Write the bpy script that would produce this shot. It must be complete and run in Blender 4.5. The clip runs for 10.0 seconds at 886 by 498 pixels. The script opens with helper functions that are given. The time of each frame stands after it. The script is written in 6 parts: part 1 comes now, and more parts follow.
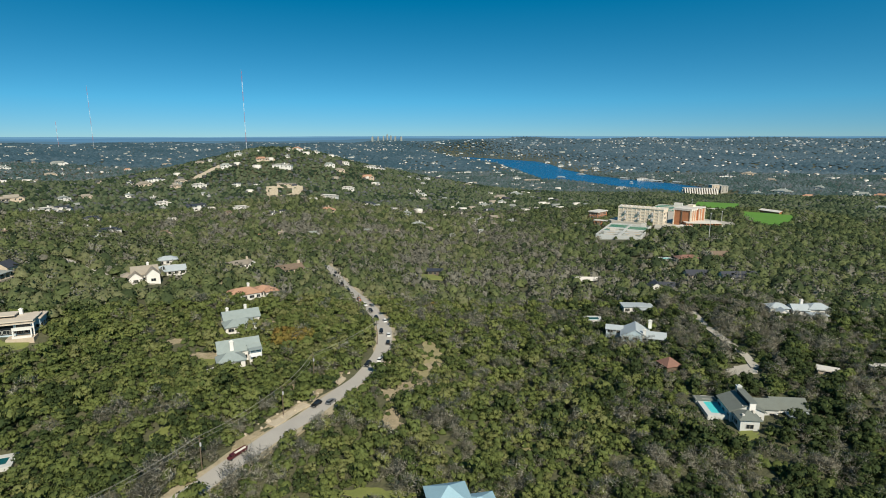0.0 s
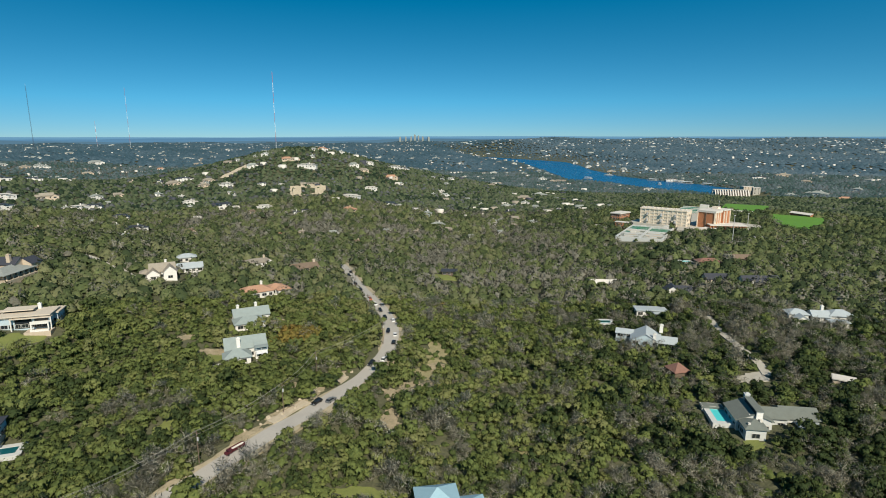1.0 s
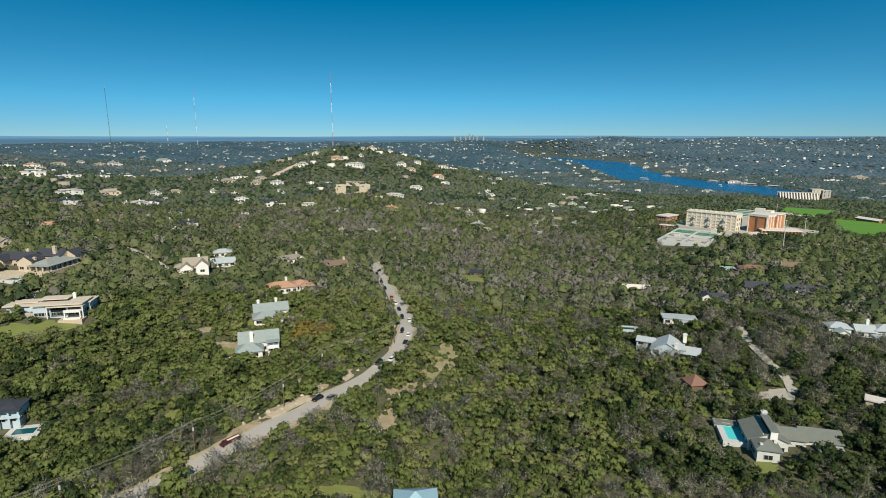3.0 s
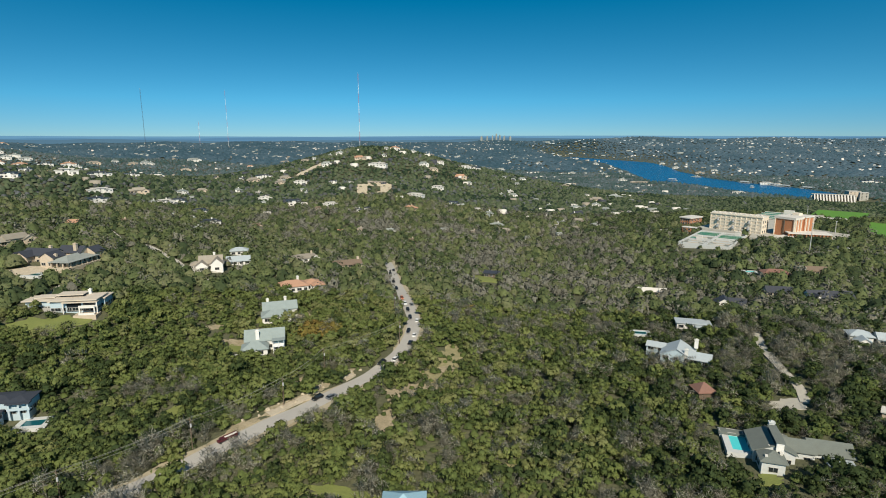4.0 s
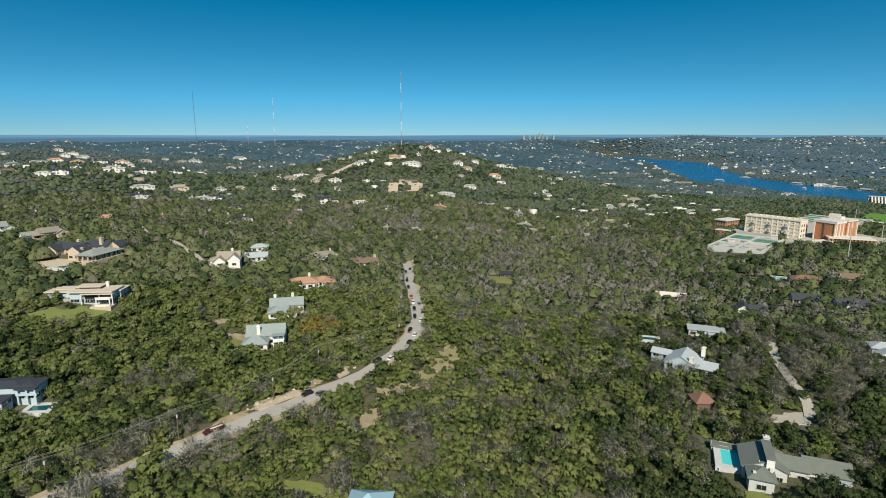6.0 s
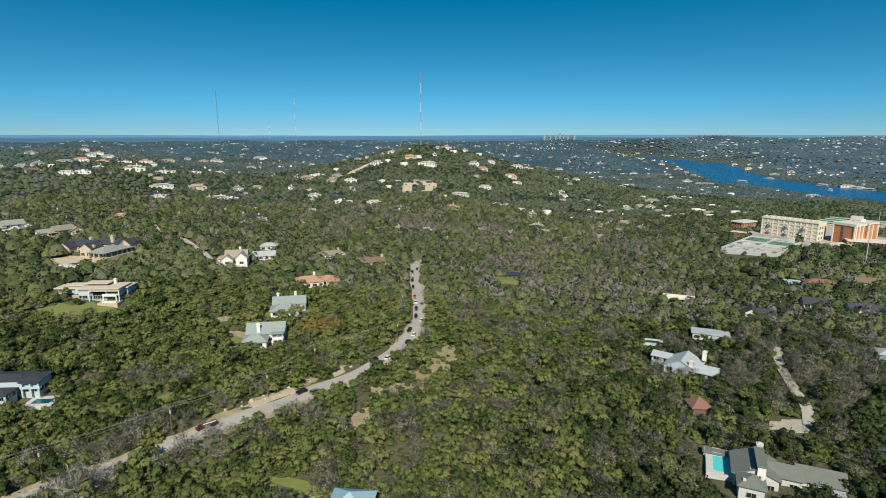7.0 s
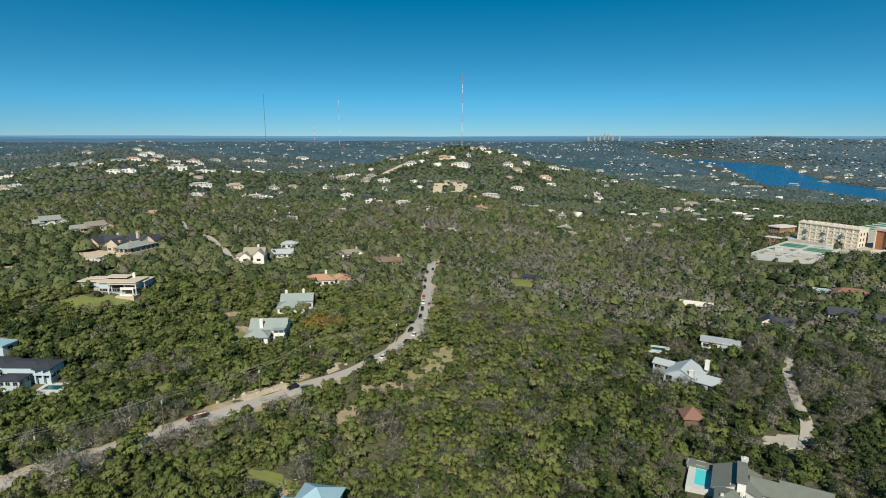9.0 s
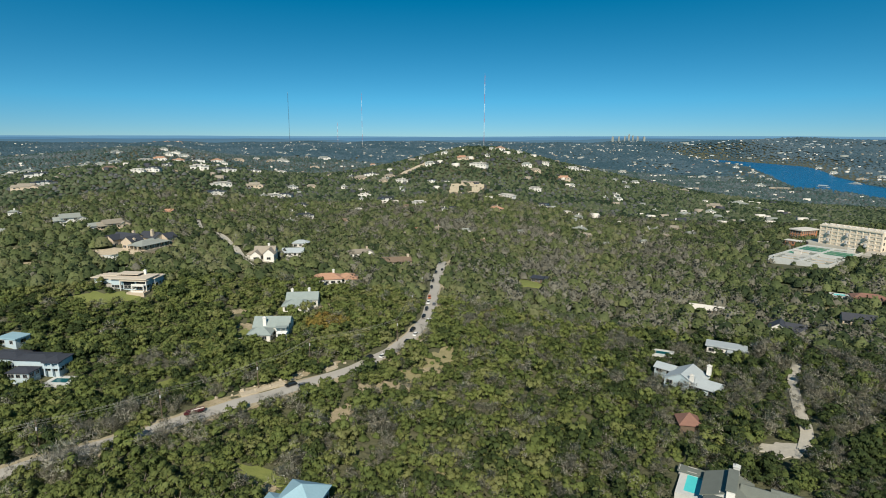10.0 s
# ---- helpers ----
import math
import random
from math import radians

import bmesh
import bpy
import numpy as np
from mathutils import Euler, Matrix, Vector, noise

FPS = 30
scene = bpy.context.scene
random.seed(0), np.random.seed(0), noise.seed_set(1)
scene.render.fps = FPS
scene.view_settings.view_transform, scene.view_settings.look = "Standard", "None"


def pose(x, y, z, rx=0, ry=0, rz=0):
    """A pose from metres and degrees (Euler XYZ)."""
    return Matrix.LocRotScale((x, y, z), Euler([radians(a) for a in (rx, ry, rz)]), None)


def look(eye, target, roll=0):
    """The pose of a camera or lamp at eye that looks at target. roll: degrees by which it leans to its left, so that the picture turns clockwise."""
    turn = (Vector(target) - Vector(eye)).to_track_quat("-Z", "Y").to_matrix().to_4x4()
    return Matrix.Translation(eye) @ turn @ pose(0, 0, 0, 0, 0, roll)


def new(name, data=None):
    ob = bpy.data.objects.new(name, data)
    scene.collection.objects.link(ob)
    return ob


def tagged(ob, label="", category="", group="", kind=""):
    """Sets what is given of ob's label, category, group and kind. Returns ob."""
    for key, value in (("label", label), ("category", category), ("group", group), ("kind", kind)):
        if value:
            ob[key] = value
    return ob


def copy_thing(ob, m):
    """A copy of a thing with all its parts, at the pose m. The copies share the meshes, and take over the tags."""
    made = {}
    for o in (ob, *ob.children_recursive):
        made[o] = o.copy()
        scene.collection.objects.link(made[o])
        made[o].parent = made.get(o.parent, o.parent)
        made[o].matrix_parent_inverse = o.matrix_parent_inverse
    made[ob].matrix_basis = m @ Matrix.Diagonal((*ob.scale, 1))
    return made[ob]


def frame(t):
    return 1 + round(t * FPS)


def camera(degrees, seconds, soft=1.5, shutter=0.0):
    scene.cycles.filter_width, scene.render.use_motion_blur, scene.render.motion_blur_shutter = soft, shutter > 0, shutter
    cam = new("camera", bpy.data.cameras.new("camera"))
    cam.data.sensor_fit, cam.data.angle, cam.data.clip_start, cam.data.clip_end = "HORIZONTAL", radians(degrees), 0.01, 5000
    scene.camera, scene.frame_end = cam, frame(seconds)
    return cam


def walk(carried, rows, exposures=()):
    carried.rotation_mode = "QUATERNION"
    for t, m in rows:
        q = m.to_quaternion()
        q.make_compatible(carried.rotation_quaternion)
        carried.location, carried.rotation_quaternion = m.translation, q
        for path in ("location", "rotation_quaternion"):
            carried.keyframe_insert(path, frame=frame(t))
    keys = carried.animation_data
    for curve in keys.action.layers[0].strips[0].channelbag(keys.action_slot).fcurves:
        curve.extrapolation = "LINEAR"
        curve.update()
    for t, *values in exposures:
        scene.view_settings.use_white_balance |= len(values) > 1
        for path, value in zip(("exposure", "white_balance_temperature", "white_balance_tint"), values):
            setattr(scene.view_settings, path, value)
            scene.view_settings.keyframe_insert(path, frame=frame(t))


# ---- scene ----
cam = camera(77.4, 10.0, soft=0.95)
METRES, EYE, TILT, LEAN, TURN = 100.0, 102.0, -11.45, 0.0, 0.0
ROWS = [
    (0.0, 0.0, 0.0, 0.0, -0.0, 0.0, 0.0),
    (0.5, 0.0497, 0.003, 0.0007, 1.4, 0.02, -0.29),
    (1.0, 0.0992, 0.0078, 0.0019, 2.85, 0.01, -0.59),
    (1.5, 0.1482, 0.015, 0.0034, 4.25, -0.02, -0.89),
    (2.0, 0.1966, 0.0243, 0.0058, 5.66, -0.07, -1.19),
    (2.5, 0.2444, 0.0359, 0.0086, 7.08, -0.13, -1.48),
    (4.0, 0.3857, 0.0806, 0.0188, 11.3, -0.27, -2.32),
    (4.5, 0.4332, 0.0956, 0.0224, 12.53, -0.37, -2.57),
    (5.0, 0.481, 0.1105, 0.0256, 13.64, -0.46, -2.78),
    (5.5, 0.529, 0.1251, 0.0289, 14.7, -0.53, -2.99),
    (7.0, 0.6719, 0.1702, 0.0386, 17.85, -0.7, -3.62),
    (7.5, 0.7197, 0.1868, 0.0421, 18.91, -0.76, -3.83),
    (8.0, 0.767, 0.2031, 0.0456, 19.98, -0.81, -4.06),
    (8.5, 0.8142, 0.2208, 0.0494, 21.09, -0.88, -4.27),
    (9.0, 0.8612, 0.2393, 0.0531, 22.29, -0.94, -4.51),
    (9.5, 0.9083, 0.2583, 0.0572, 23.48, -1.02, -4.75),
    (10.0, 0.9542, 0.2779, 0.0621, 24.65, -1.11, -4.99),
]
walk(cam, [(t, pose(0, 0, EYE, TILT, LEAN, TURN) @ pose(METRES * x, METRES * y, METRES * z, 90 + pitch, roll, yaw)) for t, x, y, z, yaw, pitch, roll in ROWS])

# ---- light ----
SUN = Vector((0.36, -0.93, 0.0)).normalized() * math.cos(radians(40)) + Vector((0, 0, math.sin(radians(40))))
sun_data = bpy.data.lights.new("sun", "SUN")
sun_data.energy, sun_data.angle, sun_data.color = 5.7, radians(0.6), (1.0, 0.92, 0.77)
sun_ob = new("sun", sun_data)
sun_ob.matrix_world = look(SUN * 500, (0, 0, 0))

world = bpy.data.worlds.new("world")
scene.world = world
world.use_nodes = True
wt = world.node_tree
wt.nodes.clear()
w_out = wt.nodes.new("ShaderNodeOutputWorld")
w_bg = wt.nodes.new("ShaderNodeBackground")
w_sky = wt.nodes.new("ShaderNodeTexSky")
w_sky.sky_type, w_sky.sun_disc = "NISHITA", False
w_sky.sun_elevation, w_sky.sun_rotation = radians(40), math.pi - 0.37
w_sky.altitude, w_sky.air_density, w_sky.dust_density, w_sky.ozone_density = 300, 1.0, 0.4, 3.0
w_co = wt.nodes.new("ShaderNodeTexCoord")
w_map = wt.nodes.new("ShaderNodeMapping")
w_map.inputs["Scale"].default_value = (1, 1, 2.3)
w_map.inputs["Location"].default_value = (0, 0, 0.09)
wt.links.new(w_co.outputs["Generated"], w_map.inputs["Vector"])
wt.links.new(w_map.outputs["Vector"], w_sky.inputs["Vector"])
# pale at the skyline, deep blue-green above it, darker towards the zenith
w_sep = wt.nodes.new("ShaderNodeSeparateXYZ")
w_ramp = wt.nodes.new("ShaderNodeValToRGB")
w_ramp.color_ramp.elements[0].position, w_ramp.color_ramp.elements[0].color = 0.0, (0.46, 0.59, 0.56, 1)
w_ramp.color_ramp.elements[1].position, w_ramp.color_ramp.elements[1].color = 1.0, (0.34, 0.52, 0.50, 1)
for at, colour in ((0.06, (0.28, 0.80, 0.82, 1)), (0.22, (0.0, 0.84, 0.955, 1))):
    w_ramp.color_ramp.elements.new(at).color = colour
w_tint = wt.nodes.new("ShaderNodeMix")
w_tint.data_type, w_tint.blend_type = "RGBA", "MULTIPLY"
w_tint.inputs["Factor"].default_value = 1.0
wt.links.new(w_co.outputs["Generated"], w_sep.inputs["Vector"])
wt.links.new(w_sep.outputs["Z"], w_ramp.inputs["Fac"])
wt.links.new(w_sky.outputs["Color"], w_tint.inputs[6])
wt.links.new(w_ramp.outputs["Color"], w_tint.inputs[7])
wt.links.new(w_tint.outputs[2], w_bg.inputs["Color"])
w_bg.inputs["Strength"].default_value = 0.148
wt.links.new(w_bg.outputs["Background"], w_out.inputs["Surface"])


# ---- materials ----
def mat(name, a, b=None, scale=1.0, rough=0.8, bump=0.0, metal=0.0, fine=6.0, spread=0.5, vary=0.0):
    """A surface of two colours, mixed by a broad and a fine grain; vary: brightness that differs from object to object."""
    m = bpy.data.materials.new(name)
    m.use_nodes = True
    nt = m.node_tree
    p = nt.nodes["Principled BSDF"]
    p.inputs["Roughness"].default_value, p.inputs["Metallic"].default_value = rough, metal
    b = b or tuple(c * 0.8 for c in a)
    co = nt.nodes.new("ShaderNodeTexCoord")
    n1, n2 = nt.nodes.new("ShaderNodeTexNoise"), nt.nodes.new("ShaderNodeTexNoise")
    n1.inputs["Scale"].default_value, n1.inputs["Detail"].default_value = scale, 4
    n2.inputs["Scale"].default_value, n2.inputs["Detail"].default_value = scale * fine, 3
    add = nt.nodes.new("ShaderNodeMath")
    add.operation = "ADD"
    ramp = nt.nodes.new("ShaderNodeValToRGB")
    half = nt.nodes.new("ShaderNodeMath")
    half.operation = "MULTIPLY"
    for n in (n1, n2):
        nt.links.new(co.outputs["Object"], n.inputs["Vector"])
    nt.links.new(n1.outputs["Fac"], add.inputs[0])
    nt.links.new(n2.outputs["Fac"], add.inputs[1])
    nt.links.new(add.outputs[0], half.inputs[0])
    ramp.color_ramp.elements[0].position, ramp.color_ramp.elements[1].position = max(0.0, 0.5 - spread / 2), min(1.0, 0.5 + spread / 2)
    half.inputs[1].default_value = 0.5
    nt.links.new(half.outputs[0], ramp.inputs["Fac"])
    ramp.color_ramp.elements[0].color, ramp.color_ramp.elements[1].color = (*b, 1), (*a, 1)
    col = ramp.outputs["Color"]
    if vary:
        info = nt.nodes.new("ShaderNodeObjectInfo")
        mr = nt.nodes.new("ShaderNodeMapRange")
        mr.inputs["To Min"].default_value, mr.inputs["To Max"].default_value = 1 - vary, 1 + vary
        hsv = nt.nodes.new("ShaderNodeHueSaturation")
        nt.links.new(info.outputs["Random"], mr.inputs["Value"])
        nt.links.new(mr.outputs["Result"], hsv.inputs["Value"])
        nt.links.new(col, hsv.inputs["Color"])
        col = hsv.outputs["Color"]
    nt.links.new(col, p.inputs["Base Color"])
    if bump:
        bp = nt.nodes.new("ShaderNodeBump")
        bp.inputs["Strength"].default_value, bp.inputs["Distance"].default_value = bump, 0.3 / scale
        nt.links.new(half.outputs[0], bp.inputs["Height"])
        nt.links.new(bp.outputs["Normal"], p.inputs["Normal"])
    return m


def leaf_mat(name, colours, grain=0.2, relief=0.35, sheer=0.25):
    """Foliage: the colour goes from tree to tree along a ramp (the trees' own tone), with a fine and a broad grain; sheer: light let through the leaves."""
    m = bpy.data.materials.new(name)
    m.use_nodes = True
    nt = m.node_tree
    p = nt.nodes["Principled BSDF"]
    p.inputs["Roughness"].default_value = 0.75
    p.inputs["Specular IOR Level"].default_value = 0.2
    at = nt.nodes.new("ShaderNodeAttribute")
    at.attribute_name = "tone"
    ramp = nt.nodes.new("ShaderNodeValToRGB")
    while len(ramp.color_ramp.elements) < len(colours):
        ramp.color_ramp.elements.new(0.5)
    for i, e in enumerate(ramp.color_ramp.elements):
        e.position = i / (len(colours) - 1)
    for e, c in zip(ramp.color_ramp.elements, colours):
        e.color = (*c, 1)
    nt.links.new(at.outputs["Fac"], ramp.inputs["Fac"])
    co = nt.nodes.new("ShaderNodeTexCoord")
    col = ramp.outputs["Color"]
    for scale, amount in ((1.3, grain), (0.16, grain * 0.8)):
        n = nt.nodes.new("ShaderNodeTexNoise")
        n.inputs["Scale"].default_value, n.inputs["Detail"].default_value = scale, 4
        mr = nt.nodes.new("ShaderNodeMapRange")
        mr.inputs["From Min"].default_value, mr.inputs["From Max"].default_value = 0.3, 0.7
        mr.inputs["To Min"].default_value, mr.inputs["To Max"].default_value = 1 - amount, 1 + amount
        hsv = nt.nodes.new("ShaderNodeHueSaturation")
        nt.links.new(co.outputs["Object"], n.inputs["Vector"])
        nt.links.new(n.outputs["Fac"], mr.inputs["Value"])
        nt.links.new(mr.outputs["Result"], hsv.inputs["Value"])
        nt.links.new(col, hsv.inputs["Color"])
        col = hsv.outputs["Color"]
    nt.links.new(col, p.inputs["Base Color"])
    bp = nt.nodes.new("ShaderNodeBump")
    bp.inputs["Strength"].default_value, bp.inputs["Distance"].default_value = relief, 1.2
    n2 = nt.nodes.new("ShaderNodeTexNoise")
    n2.inputs["Scale"].default_value, n2.inputs["Detail"].default_value = 2.2, 4
    nt.links.new(co.outputs["Object"], n2.inputs["Vector"])
    nt.links.new(n2.outputs["Fac"], bp.inputs["Height"])
    nt.links.new(bp.outputs["Normal"], p.inputs["Normal"])
    if sheer:
        tr = nt.nodes.new("ShaderNodeBsdfTranslucent")
        mix = nt.nodes.new("ShaderNodeMixShader")
        mix.inputs["Fac"].default_value = sheer
        nt.links.new(col, tr.inputs["Color"])
        nt.links.new(p.outputs["BSDF"], mix.inputs[1])
        nt.links.new(tr.outputs["BSDF"], mix.inputs[2])
        nt.links.new(mix.outputs["Shader"], nt.nodes["Material Output"].inputs["Surface"])
    return m


GROUND = mat("dry_grass_and_dirt", (0.115, 0.112, 0.060), (0.045, 0.052, 0.024), 0.045, 0.95, 0.3, fine=14)
LAWN = mat("lawn", (0.19, 0.205, 0.055), (0.115, 0.145, 0.036), 0.25, 0.9, 0.3, fine=8)
TURF = mat("mown_turf", (0.10, 0.24, 0.02), (0.075, 0.19, 0.015), 0.05, 0.9, 0.1)
DRYGRASS = mat("pale_dry_grass", (0.36, 0.30, 0.17), (0.14, 0.14, 0.055), 0.3, 0.95, 0.3)
EARTH = mat("bare_limestone_earth", (0.44, 0.36, 0.25), (0.15, 0.13, 0.065), 0.3, 0.95, 0.5)
LIMESTONE = mat("limestone", (0.58, 0.50, 0.38), (0.33, 0.27, 0.19), 0.6, 0.9, 0.6)
ASPHALT = mat("worn_asphalt", (0.42, 0.395, 0.355), (0.33, 0.31, 0.28), 0.2, 0.9, 0.15, fine=12)
VERGE = mat("gravel_verge", (0.44, 0.38, 0.28), (0.26, 0.22, 0.13), 0.5, 0.95, 0.4)
CONCRETE = mat("pale_concrete", (0.46, 0.43, 0.37), (0.34, 0.32, 0.27), 0.2, 0.85, 0.15)
WHITE = mat("white_stucco", (0.72, 0.70, 0.66), (0.60, 0.58, 0.53), 0.3, 0.85, 0.1, vary=0.08)
CREAM = mat("cream_precast", (0.76, 0.66, 0.53), (0.62, 0.54, 0.43), 0.2, 0.85, 0.1)
STONE = mat("tan_stone", (0.58, 0.48, 0.37), (0.42, 0.34, 0.25), 0.9, 0.9, 0.4, vary=0.08)
BRICK = mat("orange_brick", (0.47, 0.20, 0.095), (0.36, 0.145, 0.065), 0.4, 0.85, 0.15)
R_GREY = mat("grey_shingle", (0.29, 0.31, 0.285), (0.21, 0.225, 0.205), 0.5, 0.85, 0.3, vary=0.12)
R_PALE = mat("pale_metal_roof", (0.40, 0.445, 0.46), (0.32, 0.355, 0.37), 0.3, 0.7, 0.1)
R_DARK = mat("dark_roofing", (0.045, 0.05, 0.065), (0.03, 0.033, 0.042), 0.5, 0.75, 0.2)
R_TAN = mat("tan_roofing", (0.31, 0.275, 0.225), (0.23, 0.20, 0.155), 0.5, 0.85, 0.3, vary=0.12)
R_BROWN = mat("brown_shingle", (0.20, 0.145, 0.10), (0.13, 0.095, 0.07), 0.5, 0.85, 0.3)
R_CLAY = mat("clay_tile", (0.46, 0.27, 0.175), (0.34, 0.19, 0.12), 0.9, 0.85, 0.5)
R_RED = mat("faded_red_shingle", (0.25, 0.13, 0.095), (0.17, 0.09, 0.068), 0.6, 0.85, 0.4)
R_SAGE = mat("sage_grey_shingle", (0.28, 0.325, 0.312), (0.21, 0.248, 0.236), 0.5, 0.85, 0.3)
R_SLATE = mat("grey_green_shingle", (0.165, 0.182, 0.158), (0.12, 0.132, 0.115), 0.5, 0.85, 0.3)
R_WHITE = mat("white_membrane_roof", (0.66, 0.62, 0.56), (0.52, 0.49, 0.44), 0.15, 0.85, 0.1)
R_CREAM = mat("cream_membrane_roof", (0.60, 0.52, 0.42), (0.47, 0.41, 0.33), 0.2, 0.85, 0.1)
BLUECLOTH = mat("blue_cloth", (0.02, 0.08, 0.42), None, 1.0, 0.8)
R_BLUE = mat("pale_blue_metal_roof", (0.30, 0.46, 0.53), (0.24, 0.38, 0.44), 0.3, 0.6, 0.1)
GLASS = mat("dark_glass", (0.02, 0.026, 0.032), (0.012, 0.016, 0.02), 0.2, 0.08)
FRAME = mat("window_frame", (0.5, 0.48, 0.44), None, 1.0, 0.6)
TIMBER = mat("weathered_timber", (0.16, 0.115, 0.08), (0.10, 0.075, 0.055), 1.5, 0.9, 0.3)
STEEL = mat("painted_steel", (0.45, 0.45, 0.45), None, 1.0, 0.5)
REDPAINT = mat("red_mast_paint", (0.45, 0.08, 0.05), None, 1.0, 0.6)
WHITEPAINT = mat("white_mast_paint", (0.8, 0.8, 0.8), None, 1.0, 0.6)
WIRE = mat("wire", (0.30, 0.29, 0.26), None, 1.0, 0.6)
POOL = mat("pool_water", (0.10, 0.62, 0.62), (0.06, 0.50, 0.52), 0.3, 0.3, 0.1)
DARKPOOL = mat("dark_pool_water", (0.01, 0.10, 0.12), None, 0.3, 0.08)
WETCONCRETE = mat("wet_grey_concrete", (0.30, 0.30, 0.25), (0.13, 0.15, 0.12), 0.12, 0.6, 0.1)
TANKWALL = mat("whitewashed_concrete", (0.56, 0.57, 0.55), (0.44, 0.45, 0.43), 0.15, 0.8, 0.1)
PALEBLUE = mat("pale_blue_stucco", (0.44, 0.53, 0.57), (0.36, 0.44, 0.48), 0.3, 0.85, 0.1)
TANKWATER = mat("green_tank_water", (0.02, 0.20, 0.10), (0.012, 0.14, 0.075), 0.1, 0.45, 0.05)
WATER = mat("lake_water", (0.006, 0.105, 0.235), (0.004, 0.08, 0.195), 0.01, 0.25, 0.35, fine=30)
BARK = mat("bark", (0.20, 0.17, 0.14), (0.11, 0.09, 0.075), 2.0, 0.95, 0.5)
OAK = leaf_mat("evergreen_leaves", [(0.040, 0.060, 0.020), (0.096, 0.126, 0.037), (0.147, 0.177, 0.050), (0.121, 0.153, 0.048), (0.164, 0.187, 0.058), (0.181, 0.192, 0.074)])
MIDLEAF = leaf_mat("slope_woods", [(0.041, 0.062, 0.028), (0.091, 0.119, 0.047), (0.149, 0.176, 0.070), (0.116, 0.144, 0.061), (0.170, 0.182, 0.088), (0.188, 0.184, 0.120)])
BARE = leaf_mat("bare_twigs", [(0.372, 0.355, 0.280), (0.472, 0.454, 0.369), (0.416, 0.395, 0.315), (0.573, 0.554, 0.456)], sheer=0.45)
HILLLEAF = leaf_mat("hill_woods", [(0.020, 0.038, 0.020), (0.056, 0.082, 0.040), (0.112, 0.138, 0.072), (0.078, 0.104, 0.056), (0.136, 0.148, 0.096)])
HILLBARE = leaf_mat("hill_winter_woods", [(0.160, 0.156, 0.122), (0.206, 0.201, 0.160), (0.256, 0.251, 0.203)])
# twig colour cooled to blue-grey: haze of distance painted in
HAZEBARE = leaf_mat("haze_tinted_winter_woods", [(0.089, 0.098, 0.094), (0.111, 0.120, 0.119), (0.134, 0.143, 0.146)])
# blue air haze painted straight into the leaf colour of the farthest woods
DISTANT = leaf_mat("painted_haze_woods", [(0.047, 0.097, 0.126), (0.066, 0.120, 0.154), (0.089, 0.144, 0.179), (0.119, 0.173, 0.205)])
RUST = leaf_mat("rust_leaves", [(0.200, 0.165, 0.040), (0.215, 0.150, 0.040), (0.190, 0.175, 0.045)])
# leaf green shifted to blue-grey, painting in the haze over far hills
HAZELEAF = leaf_mat("distant_woods", [(0.044, 0.083, 0.076), (0.065, 0.108, 0.103), (0.094, 0.133, 0.139), (0.128, 0.163, 0.177)])


# ---- mesh helpers ----
def part(name, bm, material, parent=None, label=""):
    me = bpy.data.meshes.new(name)
    bm.to_mesh(me)
    bm.free()
    me.materials.append(material)
    ob = new(name, me)
    if parent:
        ob.parent = parent
    return tagged(ob, label) if label else ob


def again(name, me, parent, m):
    """One more piece on a mesh that is there already."""
    ob = new(name, me)
    ob.parent = parent
    ob.matrix_basis = m
    return ob


def empty(name, m, label, category, group=""):
    ob = new(name)
    ob.matrix_basis = m
    return tagged(ob, label, category, group)


def box(bm, x0, x1, y0, y1, z0, z1, m=None):
    r = bmesh.ops.create_cube(bm, size=1, matrix=Matrix.LocRotScale(((x0 + x1) / 2, (y0 + y1) / 2, (z0 + z1) / 2), None, (x1 - x0, y1 - y0, z1 - z0)))
    if m:
        bmesh.ops.transform(bm, matrix=m, verts=r["verts"])
    return bm


def slab(bm, pts, z0, z1):
    """An upright prism over a ring of plan points."""
    lo, hi = [bm.verts.new((x, y, z0)) for x, y in pts], [bm.verts.new((x, y, z1)) for x, y in pts]
    n = len(pts)
    bm.faces.new(hi), bm.faces.new(lo[::-1])
    for i in range(n):
        bm.faces.new((lo[i], lo[(i + 1) % n], hi[(i + 1) % n], hi[i]))
    bmesh.ops.recalc_face_normals(bm, faces=bm.faces)
    return bm


def bar(bm, a, b, r, sides=6, r2=None):
    a, b = Vector(a), Vector(b)
    turn = (b - a).to_track_quat("Z", "Y").to_matrix().to_4x4()
    bmesh.ops.create_cone(bm, cap_ends=True, segments=sides, radius1=r, radius2=r if r2 is None else r2, depth=(b - a).length,
                          matrix=Matrix.Translation((a + b) / 2) @ turn)
    return bm


def arrays_mesh(name, V, F, material, tone=None):
    """A mesh of triangles from arrays."""
    me = bpy.data.meshes.new(name)
    me.vertices.add(len(V))
    me.vertices.foreach_set("co", np.ascontiguousarray(V, dtype=np.float32).ravel())
    n, k = F.shape
    me.loops.add(n * k)
    me.loops.foreach_set("vertex_index", np.ascontiguousarray(F, dtype=np.int32).ravel())
    me.polygons.add(n)
    me.polygons.foreach_set("loop_start", np.arange(0, n * k, k, dtype=np.int32))
    me.polygons.foreach_set("loop_total", np.full(n, k, dtype=np.int32))
    if tone is not None:
        me.attributes.new("tone", "FLOAT", "POINT").data.foreach_set("value", np.ascontiguousarray(tone, dtype=np.float32))
    me.materials.append(material)
    me.update()
    return me


